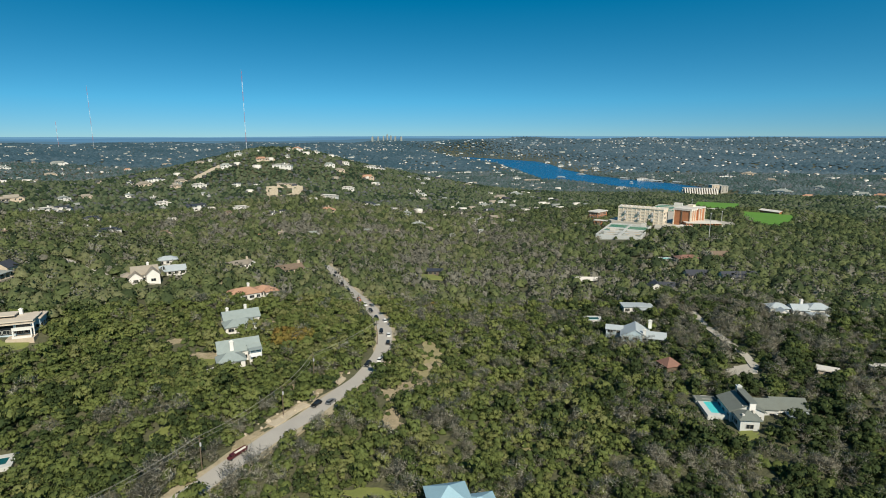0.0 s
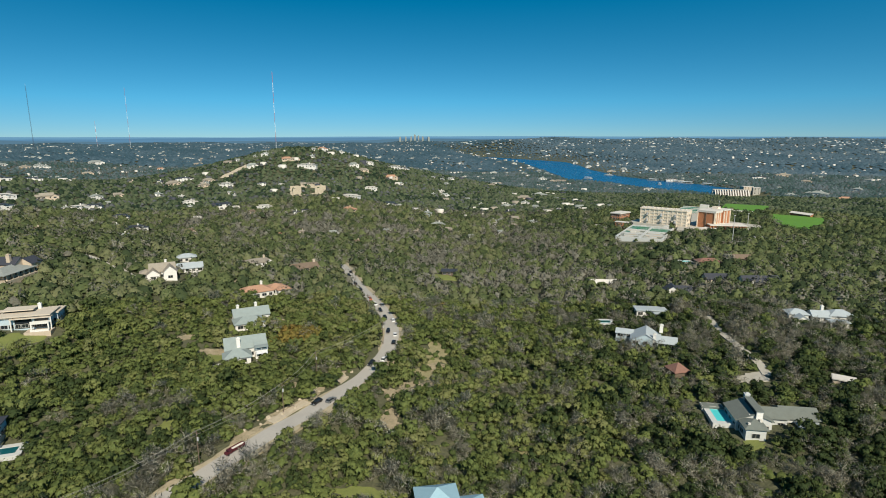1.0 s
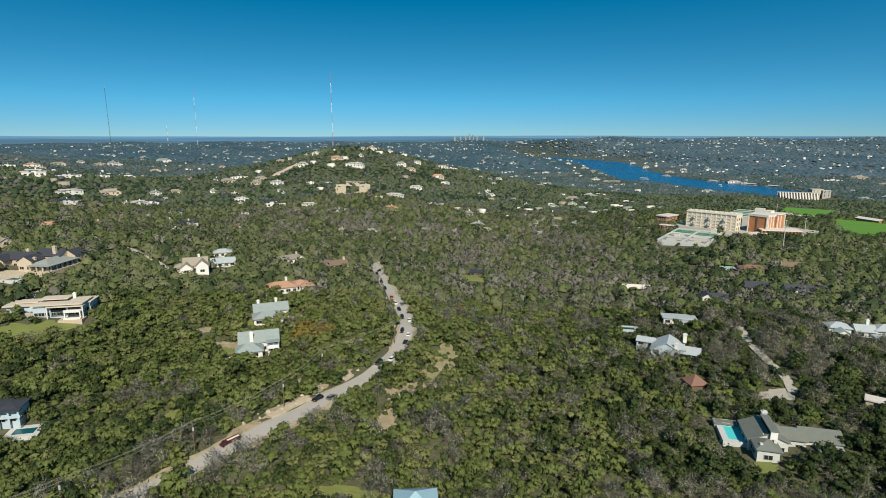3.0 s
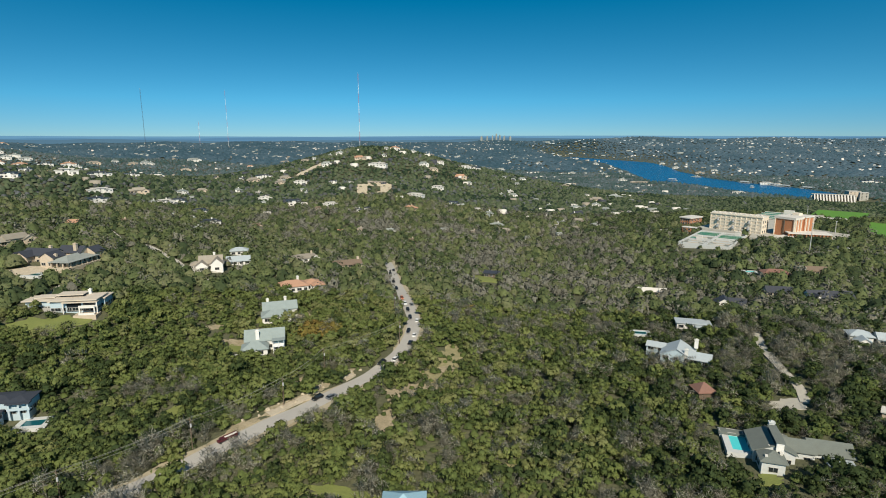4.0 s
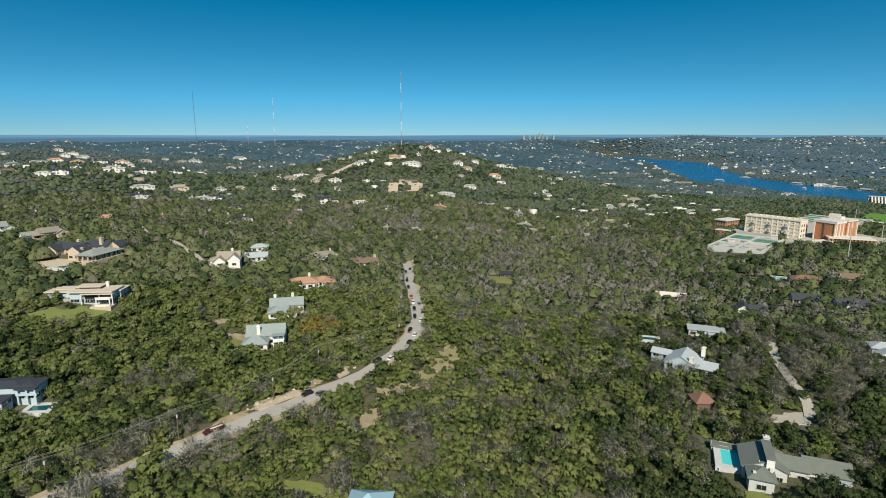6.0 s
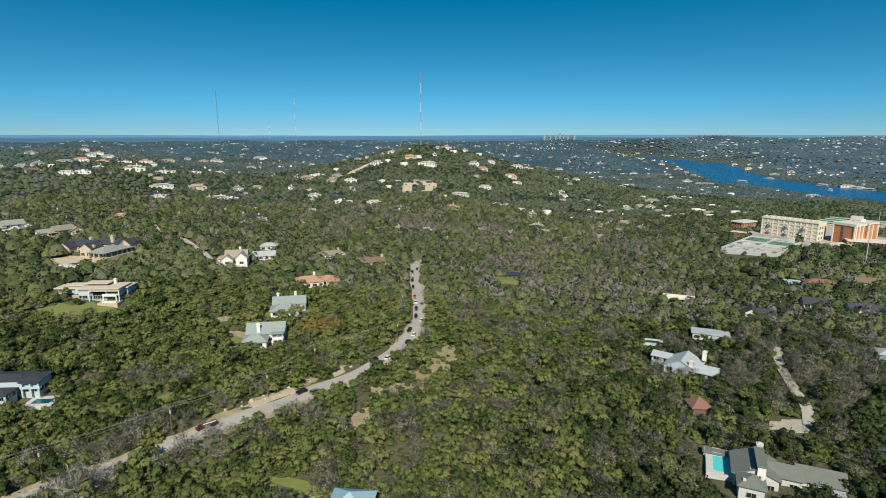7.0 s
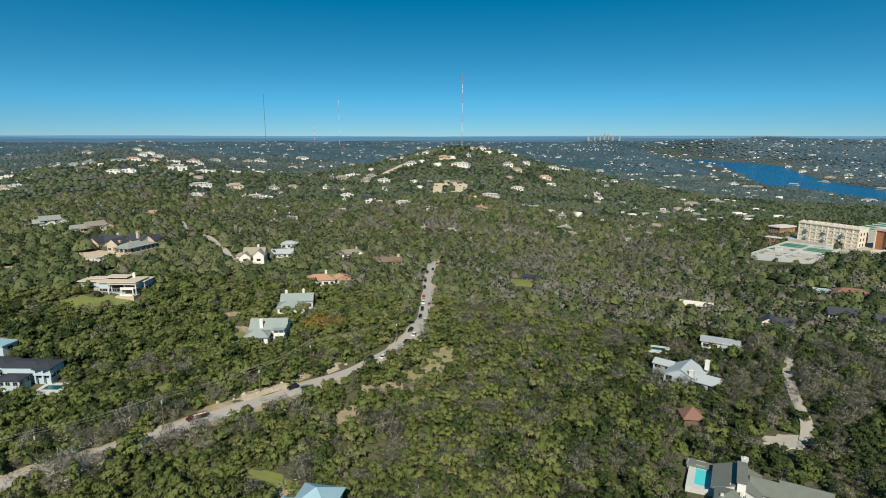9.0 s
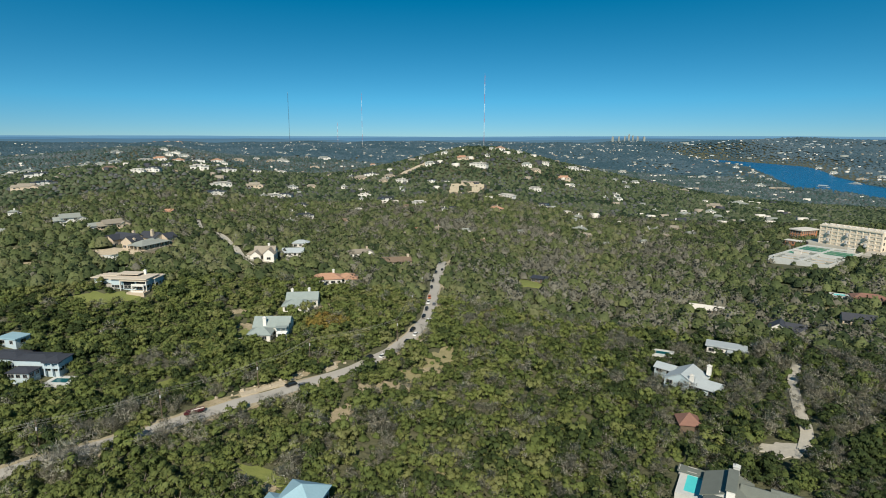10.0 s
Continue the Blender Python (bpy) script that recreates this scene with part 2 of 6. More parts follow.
# ---- the lie of the land ----
# hills and hollows: x, y, spread, height
HILLS_NEAR = [
    (-80, 190, 70, -3.9), (-20, 250, 80, 2.9), (60, 230, 80, -4.2), (150, 250, 90, 15.7), (100, 120, 90, 8.3), (-150, 170, 90, 30.9), (-210, 260, 90, -14.6), (-320, 300, 120, 59.7), (-130, 330, 90, 11.6), (-60, 430, 100, 10.3), (50, 420, 120, -9.1), (180, 400, 120, 13.9), (-240, 450, 130, -2.1), (180, 530, 70, 6.9), (250, 570, 80, 3.2), (320, 680, 110, -4.6), (430, 800, 140, 1.3), (-144, 155, 45, -15.5), (-40, 120, 60, 2.7), (250, 190, 80, 8.8),
]
HILLS_FAR = [
    (150, 580, 150, 2.8), (320, 720, 180, 24), (-60, 700, 180, -2.5), (60, 900, 200, 0.6), (-240, 770, 150, 40.6), (-430, 780, 170, -38.3), (-600, 640, 180, 34.5), (-800, 720, 220, 59.8), (-560, 1000, 220, 21.9), (-330, 1060, 200, 25.8), (-150, 1000, 200, -14.8), (-420, 1300, 260, -6.1), (-620, 1350, 260, 43.4), (-200, 1400, 260, 68.4), (-1000, 1000, 300, -55.6), (-1400, 900, 300, 66), (-1250, 1500, 400, 56.7), (-900, 1500, 300, -52.6), (-1000, 650, 200, 15.6), (30, 1500, 350, -40.4), (500, 1100, 350, 2.2), (500, 400, 250, 9.6), (-1000, 2100, 500, 20.4),
]
HILLS_MORE = [
    (-1410, 1215, 150, 26), (645, 1335, 60, -22), (-240, 848, 38, 15), (190, 548, 28, -6), (-27, 260, 55, 7.2), (-6, 408, 18, 4.6), (-97, 245, 32, -3.3), (-310, 1010, 110, 9.9), (-330, 1160, 120, 33.9), (-60, 1250, 160, -2.3),
]
RIVER_FAR = [(85, 3993), (244, 3669), (397, 3393), (513, 3156), (526, 2826), (501, 2377), (525, 2019), (587, 1826), (672, 1666), (700, 1532)]
RIVER_NEAR = [(79, 3719), (221, 3310), (301, 2949), (313, 2557), (328, 2295), (320, 2050), (330, 1826), (396, 1795), (445, 1700), (481, 1568), (517, 1464), (600, 1408), (690, 1392)]
RIVER = np.array(RIVER_FAR + RIVER_NEAR[::-1], float)
WATER_Z = -33.0


def edge_distance(x, y, ring):
    """Distance to a closed ring in plan, negative inside."""
    d, inside = np.full(x.shape, 1e9), np.zeros(x.shape, bool)
    for (ax, ay), (bx, by) in zip(ring, np.roll(ring, -1, 0)):
        t = np.clip(((x - ax) * (bx - ax) + (y - ay) * (by - ay)) / ((bx - ax) ** 2 + (by - ay) ** 2), 0, 1)
        d = np.minimum(d, np.hypot(x - ax - t * (bx - ax), y - ay - t * (by - ay)))
        if ay != by:
            inside ^= ((ay > y) != (by > y)) & (x < (bx - ax) * (y - ay) / (by - ay) + ax)
    return np.where(inside, -d, d)


def line_distance(x, y, line):
    d = np.full(x.shape, 1e9)
    for (ax, ay), (bx, by) in zip(line, line[1:]):
        t = np.clip(((x - ax) * (bx - ax) + (y - ay) * (by - ay)) / ((bx - ax) ** 2 + (by - ay) ** 2), 0, 1)
        d = np.minimum(d, np.hypot(x - ax - t * (bx - ax), y - ay - t * (by - ay)))
    return d


def smooth(v, a, b):
    s = np.clip((v - a) / (b - a), 0, 1)
    return s * s * (3 - 2 * s)


def ground(x, y):
    x, y = np.asarray(x, float), np.asarray(y, float)
    r = np.hypot(x, y)
    z = -18 + 68 * smooth(r, 1900, 4600) + 36 * smooth(r, 3900, 4690) * smooth(np.arctan2(x - 45, y), -0.2, 0.15) * (y > 0)
    for cx, cy, s, h in HILLS_NEAR + HILLS_FAR + HILLS_MORE:
        z = z + h * np.exp(-((x - cx) ** 2 + (y - cy) ** 2) / (2 * s * s))
    z = z + 7 * smooth(r, 1500, 2500) * (np.sin(x / 173 + 1.3) * np.cos(y / 211) + 0.6 * np.sin(x / 97 + y / 121))
    z = z + 0.25 * np.sin(x / 7.3 + np.sin(y / 9.1)) * np.cos(y / 6.1)
    d = edge_distance(x, y, RIVER)
    near = 1 - smooth(d, 20, 420)
    z = z * (1 - near) + np.minimum(z, -29.0) * near
    z = np.where(d < 40, -37 + (z + 37) * smooth(d, -10, 40), z)
    return z


def gz(x, y):
    return float(ground(np.array([float(x)]), np.array([float(y)]))[0])


def fractal(x, y, size, seed=0):
    """Soft noise of about that size, 0 to 1."""
    g = np.random.RandomState(seed)
    v = np.zeros(np.shape(x))
    for k in range(10):
        a, w = g.uniform(0, 6.28), 6.28 / size * g.uniform(0.5, 1.8)
        v = v + np.sin(w * (x * math.cos(a) + y * math.sin(a)) + g.uniform(0, 6.28))
    return 0.5 + v / 9


ang = np.concatenate([np.arange(-75, 55, 0.38), np.arange(55, 285, 5.0)])
rad = np.concatenate([[0.0, 20, 40, 60], np.geomspace(75, 4780, 190)])
A, R = np.meshgrid(np.radians(ang), rad)
GX, GY = 45 + R * np.sin(A), 5 + R * np.cos(A)
GV = np.stack([GX, GY, ground(GX, GY)], -1).reshape(-1, 3)
na, nr = len(ang), len(rad)
ii, jj = np.meshgrid(np.arange(nr - 1), np.arange(na), indexing="ij")
j2 = (jj + 1) % na
GF = np.stack([ii * na + jj, ii * na + j2, (ii + 1) * na + j2, (ii + 1) * na + jj], -1).reshape(-1, 4)[:, ::-1]
ground_ob = new("ground", arrays_mesh("ground", GV, GF, GROUND))
ground_ob.data.polygons.foreach_set("use_smooth", np.ones(len(GF), dtype=bool))
tagged(ground_ob, "rolling hills of dry grass, dirt and leaf litter", "ground", kind="structure")

# the sheet of water reaches under its banks
WATER_RING = [(x + 60, y) for x, y in RIVER_FAR] + [(690, 1386)] + [(x - 60, y - 15) for x, y in RIVER_NEAR[-2::-1]]
wb = bmesh.new()
wb.faces.new([wb.verts.new((x, y, WATER_Z)) for x, y in WATER_RING])
lake = part("water", wb, WATER)
tagged(lake, "wide blue lake winding between wooded banks", "water", kind="structure")

# distant ridges on the skyline, one behind the other, haze painted as blue glow
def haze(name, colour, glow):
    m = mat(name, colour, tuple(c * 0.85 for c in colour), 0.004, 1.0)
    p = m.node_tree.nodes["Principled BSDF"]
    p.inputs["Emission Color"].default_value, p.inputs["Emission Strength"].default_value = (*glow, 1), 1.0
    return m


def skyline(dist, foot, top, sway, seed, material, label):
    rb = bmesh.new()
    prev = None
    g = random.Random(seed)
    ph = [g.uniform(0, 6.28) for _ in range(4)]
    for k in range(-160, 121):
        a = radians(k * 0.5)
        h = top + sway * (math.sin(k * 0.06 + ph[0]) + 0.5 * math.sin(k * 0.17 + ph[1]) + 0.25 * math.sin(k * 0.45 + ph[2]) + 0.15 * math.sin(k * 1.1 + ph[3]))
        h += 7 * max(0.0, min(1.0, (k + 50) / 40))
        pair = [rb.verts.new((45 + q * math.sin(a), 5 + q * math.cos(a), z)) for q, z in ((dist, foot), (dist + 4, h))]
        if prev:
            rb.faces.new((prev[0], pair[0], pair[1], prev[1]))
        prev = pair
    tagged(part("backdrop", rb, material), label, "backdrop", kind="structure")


skyline(4700, -10, 74, 7, 3, haze("painted_haze_green_ridge", (0.03, 0.045, 0.05), (0.045, 0.125, 0.205)), "blue-green ridge before the skyline in painted haze")
skyline(4760, -10, 90, 4, 5, haze("painted_haze_blue_ridge", (0.03, 0.05, 0.07), (0.055, 0.170, 0.300)), "blue ridge near the skyline in painted haze")
skyline(4820, -10, 102, 1.6, 8, haze("painted_haze_far_ridge", (0.03, 0.06, 0.09), (0.095, 0.235, 0.370)), "hills along the far skyline glowing in painted pale blue haze")

# ---- road ----
ROAD = [(-100, 92), (-92, 109), (-83, 124), (-73, 139), (-65, 154), (-56, 170), (-47.5, 184), (-39.5, 201), (-32, 219), (-28, 239), (-28.7, 260), (-33, 281), (-40.2, 301), (-48.3, 320), (-57, 340), (-70, 371), (-84, 407), (-97, 438), (-115, 470), (-140, 500)]


def smooth_line(pts, step=3.0):
    """The line through the points, rounded, with a point every few metres."""
    p = [Vector((*q, 0)) for q in pts]
    p = [2 * p[0] - p[1]] + p + [2 * p[-1] - p[-2]]
    out = []
    for a, b, c, d in zip(p, p[1:], p[2:], p[3:]):
        n = max(2, int((c - b).length / step))
        for k in range(n):
            t = k / n
            v = 0.5 * ((2 * b) + (c - a) * t + (2 * a - 5 * b + 4 * c - d) * t * t + (3 * b - a - 3 * c + d) * t ** 3)
            out.append((v.x, v.y))
    return out + [tuple(pts[-1])]


def ribbon(name, line, width, material, lift, label, category="road", shift=0.0, wobble=0.0):
    """A strip along a line that lies on the ground, with a skirt at its edges."""
    bm = bmesh.new()
    rows = []
    for i, (x, y) in enumerate(line):
        a, b = line[max(i - 1, 0)], line[min(i + 1, len(line) - 1)]
        n = Vector((b[1] - a[1], a[0] - b[0])).normalized()
        z = gz(x, y) + lift
        row = []
        for s, dz in ((-0.5, -0.9), (-0.5, 0), (0, 0.06), (0.5, 0), (0.5, -0.9)):
            w = width * (1 + wobble * math.sin(i * 0.9 + s * 3) + wobble * 0.7 * math.sin(i * 0.37 + s))
            row.append(bm.verts.new((x + n.x * (s * w + shift), y + n.y * (s * w + shift), z + dz)))
        rows.append(row)
    for r, q in zip(rows, rows[1:]):
        for k in range(4):
            bm.faces.new((r[k], r[k + 1], q[k + 1], q[k]))
    bmesh.ops.recalc_face_normals(bm, faces=bm.faces)
    return tagged(part(name, bm, material), label, category, kind="structure")


ROADLINE = smooth_line(ROAD)
ribbon("road_verge", ROADLINE, 12.6, VERGE, 0.34, "gravelly road verge with dry grass", "verge", wobble=0.12)
ribbon("road", ROADLINE, 7.0, ASPHALT, 0.40, "worn pale grey asphalt road curving through woods")
# line, width, surface, tree-free margin
LANES = [
    ([(-160, 289), (-167, 293.5), (-182, 302), (-205, 318.5), (-214, 323), (-239, 336), (-257, 335), (-288, 358)], 5.0, CONCRETE, 2.2),
    ([(139, 296), (134.5, 272), (133.4, 246), (133.5, 230), (131, 217)], 3.8, CONCRETE, 0.3),
    ([(-40, 745), (-30, 800), (-20, 850)], 5.0, ASPHALT, 3.0),
    ([(20, 620), (38, 690), (58, 770), (90, 850)], 3.4, ASPHALT, 3.0),
    ([(-190, 214), (-205, 225), (-215, 245)], 3.5, ASPHALT, 0.5),
]
for q, w, surface, _ in LANES:
    ribbon("side_lane", smooth_line(q, 4), w, surface, 0.4, "narrow pale lane between the trees")


def patch(name, x, y, rx, ry, turn, material, label, category="ground patch", lift=0.28, seed=0):
    """A low uneven patch of other ground."""
    g = random.Random(seed * 7919 + int(x) * 31 + int(y))
    ph = [g.uniform(0, 6.28) for _ in range(3)]
    N = 44
    rag = [g.uniform(0.86, 1.12) for _ in range(N)]
    rag = [(rag[k - 1] + rag[k] + rag[(k + 1) % N]) / 3 + 0.10 * math.sin(k * 1.7 + ph[0]) for k in range(N)]
    bm = bmesh.new()
    c, s = math.cos(radians(turn)), math.sin(radians(turn))
    rings = [[bm.verts.new((x, y, gz(x, y) + lift + 0.1))]]
    for q in (0.35, 0.7, 1.0, 1.08):
        row = []
        for k in range(N):
            a = k / N * 2 * math.pi
            w = q * (rag[k] if q > 0.5 else 1) * (1 + 0.2 * math.sin(2 * a + ph[0]) + 0.16 * math.sin(3 * a + ph[1]) + 0.14 * math.sin(7 * a + ph[2]))
            u, v = rx * w * math.cos(a), ry * w * math.sin(a)
            X, Y = x + c * u - s * v, y + s * u + c * v
            row.append(bm.verts.new((X, Y, gz(X, Y) + (lift if q < 1.05 else -0.4))))
        rings.append(row)
    for k in range(N):
        bm.faces.new((rings[0][0], rings[1][k], rings[1][(k + 1) % N]))
        for r, q in zip(rings[1:], rings[2:]):
            bm.faces.new((r[k], q[k], q[(k + 1) % N], r[(k + 1) % N]))
    return tagged(part(name, bm, material), label, category, kind="structure")


# clearings: x, y, half length, half width, turn
CLEAR_EARTH = [(-65.0, 166.6, 5, 2.4, 62), (-49.4, 197.9, 4, 2.2, 70), (-58.8, 179.1, 5, 2.2, 64), (-104, 226, 6, 4, 20), (-90, 268, 6, 5, 0), (-45.8, 212.1, 4, 2.6, 30), (-53.2, 187.8, 4, 2.5, 60), (-18.4, 182.8, 4.6, 7.5, 10), (-11.5, 209.6, 7.5, 4.4, 35), (-152, 309, 10, 5, 20), (-122, 235, 6, 2.6, 50), (-19.1, 199.7, 4, 6.5, 10), (-57.8, 201.1, 2, 4, -20), (-4.5, 229.6, 4, 3, 30), (-100, 240, 4, 3, 0), (-20, 140, 9, 1.5, 10), (-134, 330, 6, 4, 20), (-290, 240, 9, 4, 30), (-300, 225, 8, 4, 10), (-265, 215, 7, 4, 40), (-275, 200, 8, 3.5, 20)]
CLEAR_DRY = [(-6.0, 243.1, 5.5, 13, 10), (30.1, 171.0, 3, 1.6, 0), (164, 400, 14, 5, 10), (215, 450, 12, 6, 0), (-9.4, 221.5, 5, 5, 40)]
CLEAR_LAWN = [(-186, 207, 13, 8, 25), (-95, 167, 2.8, 8, 10), (-19, 144.5, 11, 2.6, 10), (-12, 402, 12, 8, 0), (160, 430, 12, 6, 0), (-101, 219, 4, 6, 0), (-105, 256, 4, 6, 0), (104, 173, 5, 2.4, 20), (195, 170, 12, 10, 0), (225, 190, 10, 6, 0)]
for q in CLEAR_EARTH:
    patch("bare_patch", *q, EARTH, "bare limestone earth between shrubs")
for q in CLEAR_DRY:
    patch("dry_patch", *q, DRYGRASS, "clearing of pale dry grass")
for q in CLEAR_LAWN:
    patch("lawn", *q, LAWN, "green lawn beside a house")

# ---- houses ----
FOOT = []  # plan discs kept free of trees


def gable_roof(bm, cx, cy, w, d, z, h, eave=0.7, along="x", t=0.25):
    """A pitched roof with eaves and thickness, its ridge along x or y."""
    if along == "y":
        w, d = d, w
    W, D = w / 2 + eave * 0.6, d / 2 + eave
    drop = h * eave / (d / 2)
    prof = [(-D, -drop), (0, h), (D, -drop), (D, -drop - t), (0, h - t), (-D, -drop - t)]
    ends = []
    for x in (-W, W):
        ends.append([bm.verts.new((cx + (x if along == "x" else y), cy + (y if along == "x" else x), z + q + t)) for y, q in prof])
    a, b = ends
    for k in range(6):
        bm.faces.new((a[k], a[(k + 1) % 6], b[(k + 1) % 6], b[k]))
    for e in (a, b):
        bm.faces.new((e[0], e[1], e[4], e[5])), bm.faces.new((e[1], e[2], e[3], e[4]))
    bmesh.ops.recalc_face_normals(bm, faces=bm.faces)
    return bm


def hip_roof(bm, cx, cy, w, d, z, h, eave=0.7, t=0.25):
    W, D = w / 2 + eave, d / 2 + eave
    r = max(W - D, 0.0) if W >= D else 0.0
    q = max(D - W, 0.0) if D > W else 0.0
    lo = [bm.verts.new((cx + x, cy + y, z)) for x, y in ((-W, -D), (W, -D), (W, D), (-W, D))]
    ev = [bm.verts.new((cx + x, cy + y, z + t)) for x, y in ((-W, -D), (W, -D), (W, D), (-W, D))]
    e = max(r, 0.05) if q == 0 else 0
    a, b = (bm.verts.new((cx - e, cy - q, z + h)), bm.verts.new((cx + e, cy + q, z + h)))
    bm.faces.new(lo[::-1])
    for k in range(4):
        bm.faces.new((lo[k], lo[(k + 1) % 4], ev[(k + 1) % 4], ev[k]))
    if q == 0:
        for f in ((ev[0], ev[1], b, a), (ev[2], ev[3], a, b), (ev[3], ev[0], a), (ev[1], ev[2], b)):
            bm.faces.new(f)
    else:
        for f in ((ev[0], ev[1], a), (ev[1], ev[2], b, a), (ev[2], ev[3], b), (ev[3], ev[0], a, b)):
            bm.faces.new(f)
    bmesh.ops.recalc_face_normals(bm, faces=bm.faces)
    return bm


def flat_roof(bm, cx, cy, w, d, z, eave=1.0):
    box(bm, cx - w / 2 - eave, cx + w / 2 + eave, cy - d / 2 - eave, cy + d / 2 + eave, z, z + 0.45)
    box(bm, cx - w / 2 - eave + 0.3, cx + w / 2 + eave - 0.3, cy - d / 2 - eave + 0.3, cy + d / 2 + eave - 0.3, z + 0.45, z + 0.5)
    return bm


WINDOWS = {}


def window(parent, m, w, h):
    """A window in a wall: frame, pane and sill, at the pose m (its front looks along -y)."""
    key = (round(w, 1), round(h, 1))
    if key not in WINDOWS:
        f = bmesh.new()
        for q in ((-w / 2 - 0.12, -w / 2, -0.1, h + 0.1), (w / 2, w / 2 + 0.12, -0.1, h + 0.1), (-w / 2, w / 2, h, h + 0.1), (-w / 2, w / 2, -0.1, 0)):
            box(f, q[0], q[1], -0.10, 0.08, q[2], q[3])
        box(f, -0.04, 0.04, -0.07, 0.03, 0, h)
        p = bmesh.new()
        box(p, -w / 2, w / 2, -0.03, 0.04, 0, h)
        fm, pm = bpy.data.meshes.new("window_frame"), bpy.data.meshes.new("pane")
        f.to_mesh(fm), p.to_mesh(pm), f.free(), p.free()
        fm.materials.append(FRAME), pm.materials.append(GLASS)
        WINDOWS[key] = fm, pm
    fm, pm = WINDOWS[key]
    fr = again("window", fm, parent, m)
    again("pane", pm, fr, Matrix())


def chimney(parent, x, y, z0, z1, material, w=1.3):
    bm = bmesh.new()
    box(bm, x - w / 2, x + w / 2, y - w * 0.4, y + w * 0.4, z0, z1)
    box(bm, x - w / 2 - 0.15, x + w / 2 + 0.15, y - w * 0.4 - 0.15, y + w * 0.4 + 0.15, z1, z1 + 0.3)
    box(bm, x - w * 0.25, x + w * 0.25, y - w * 0.2, y + w * 0.2, z1 + 0.3, z1 + 0.7)
    part("chimney", bm, material, parent)


def house(name, label, x, y, turn, blocks, wall, roof, chimneys=(), pitch_z=3.0, every=3.6, clear=1.0, base=None, panes=True, sides=(0, 1, 2, 3), front=0.6):
    """blocks: (x, y, width, depth, storeys, roof kind, rise) in the house's own plan, whose front looks along -y."""
    z = (gz(x, y) if base is None else base) + 0.2
    h = empty(name, pose(x, y, z, 0, 0, turn), label, "house")
    for cx, cy, w, d, n, kind, rise, *own in blocks:
        bm = bmesh.new()
        box(bm, cx - w / 2, cx + w / 2, cy - d / 2, cy + d / 2, -4.0, n * pitch_z)
        if kind in "xy":
            ax = kind
            for s in (-1, 1):
                if ax == "x":
                    q = [(cx + s * w / 2, cy - d / 2, n * pitch_z), (cx + s * w / 2, cy + d / 2, n * pitch_z), (cx + s * w / 2, cy, n * pitch_z + rise)]
                else:
                    q = [(cx - w / 2, cy + s * d / 2, n * pitch_z), (cx + w / 2, cy + s * d / 2, n * pitch_z), (cx, cy + s * d / 2, n * pitch_z + rise)]
                bm.faces.new([bm.verts.new(v) for v in q])
        part("wall", bm, wall, h)
        bm = bmesh.new()
        if kind in "xy":
            gable_roof(bm, cx, cy, w, d, n * pitch_z - 0.05, rise, along=kind)
        elif kind == "h":
            hip_roof(bm, cx, cy, w, d, n * pitch_z, rise)
        else:
            flat_roof(bm, cx, cy, w, d, n * pitch_z, rise)
        part("roof", bm, own[0] if own else roof, h)
        if panes:
            for st in range(max(1, int(n))):
                for side in sides:
                    run, off = (w, d / 2) if side % 2 == 0 else (d, w / 2)
                    k = max(1, int(run / every))
                    for i in range(k):
                        u = (i + 0.5) / k * run - run / 2
                        m = pose(cx, cy, 0, 0, 0, 90 * side) @ pose(u, -off - 0.03, st * pitch_z + 0.8)
                        window(h, m, 1.7 if (i + st) % 3 else 2.4, 1.5)
    for c in chimneys:
        chimney(h, *c)
    R = max(max(math.hypot(b[0], b[1]) + max(b[2], b[3]) / 2 for b in blocks), 4) * clear
    m = pose(x, y, 0, 0, 0, turn)
    for cx, cy, w, d, *_ in blocks:
        s = min(w, d)
        k = max(1, math.ceil(max(w, d) / s))
        for i in range(k):
            u = ((i + 0.5) / k - 0.5) * (max(w, d) - (s if k > 1 else 0)) * (k / max(1, k - 1) if k > 1 else 1)
            p = m @ Vector((cx + (u if w > d else 0), cy + (0 if w > d else u), 0))
            FOOT.append((p.x, p.y, s * 0.56 + 1.9))
    n = Vector((45 - x, 5 - y)).normalized()
    FOOT.append((x + n.x * 4, y + n.y * 4, R * front))
    return h


# houses near the road and down the near slopes
flat_house = house("modern_house", "long white modern house with layered flat cream roofs", -185, 222, 20, [(1, 3.4, 18, 10, 1.95, "f", 1.3, R_CREAM), (8.5, 9, 6, 9, 1.6, "f", 0.9, R_CREAM), (-15.5, 6, 14, 8, 1.7, "f", 1.2, R_CREAM), (-7, 2, 6, 7, 1.75, "f", 0.8, R_CREAM)], PALEBLUE, R_CREAM, [(4, 8, 6, 8.4, WHITE)], every=2.3, front=0.5)
for x0, x1, y0, y1 in ((-7.5, 2.4, 3.5, 8), (-18, -11, 5, 9)):
    z = 6.3 if x0 > -10 else 4.9
    bm = bmesh.new()
    box(bm, x0, x1, y0, y1, z, z + 1.0)
    part("clerestory", bm, GLASS, flat_house)
    bm = bmesh.new()
    box(bm, x0 - 1.2, x1 + 1.0, y0 - 1.3, y1 + 0.8, z + 1.0, z + 1.4)
    part("clerestory_roof", bm, R_CREAM, flat_house)
for x0, x1, y0, z in ((-4, 11.6, -3.6, 5.0), (4.2, 11.2, -5.6, 2.9)):
    bm = bmesh.new()
    box(bm, x0, x1, y0, -1.0, z, z + 0.35)
    part("porch_roof" if z > 4 else "balcony", bm, R_CREAM if z > 4 else WHITE, flat_house)
bm = bmesh.new()
box(bm, 4.2, 11.2, -5.6, -5.45, 3.25, 4.2)
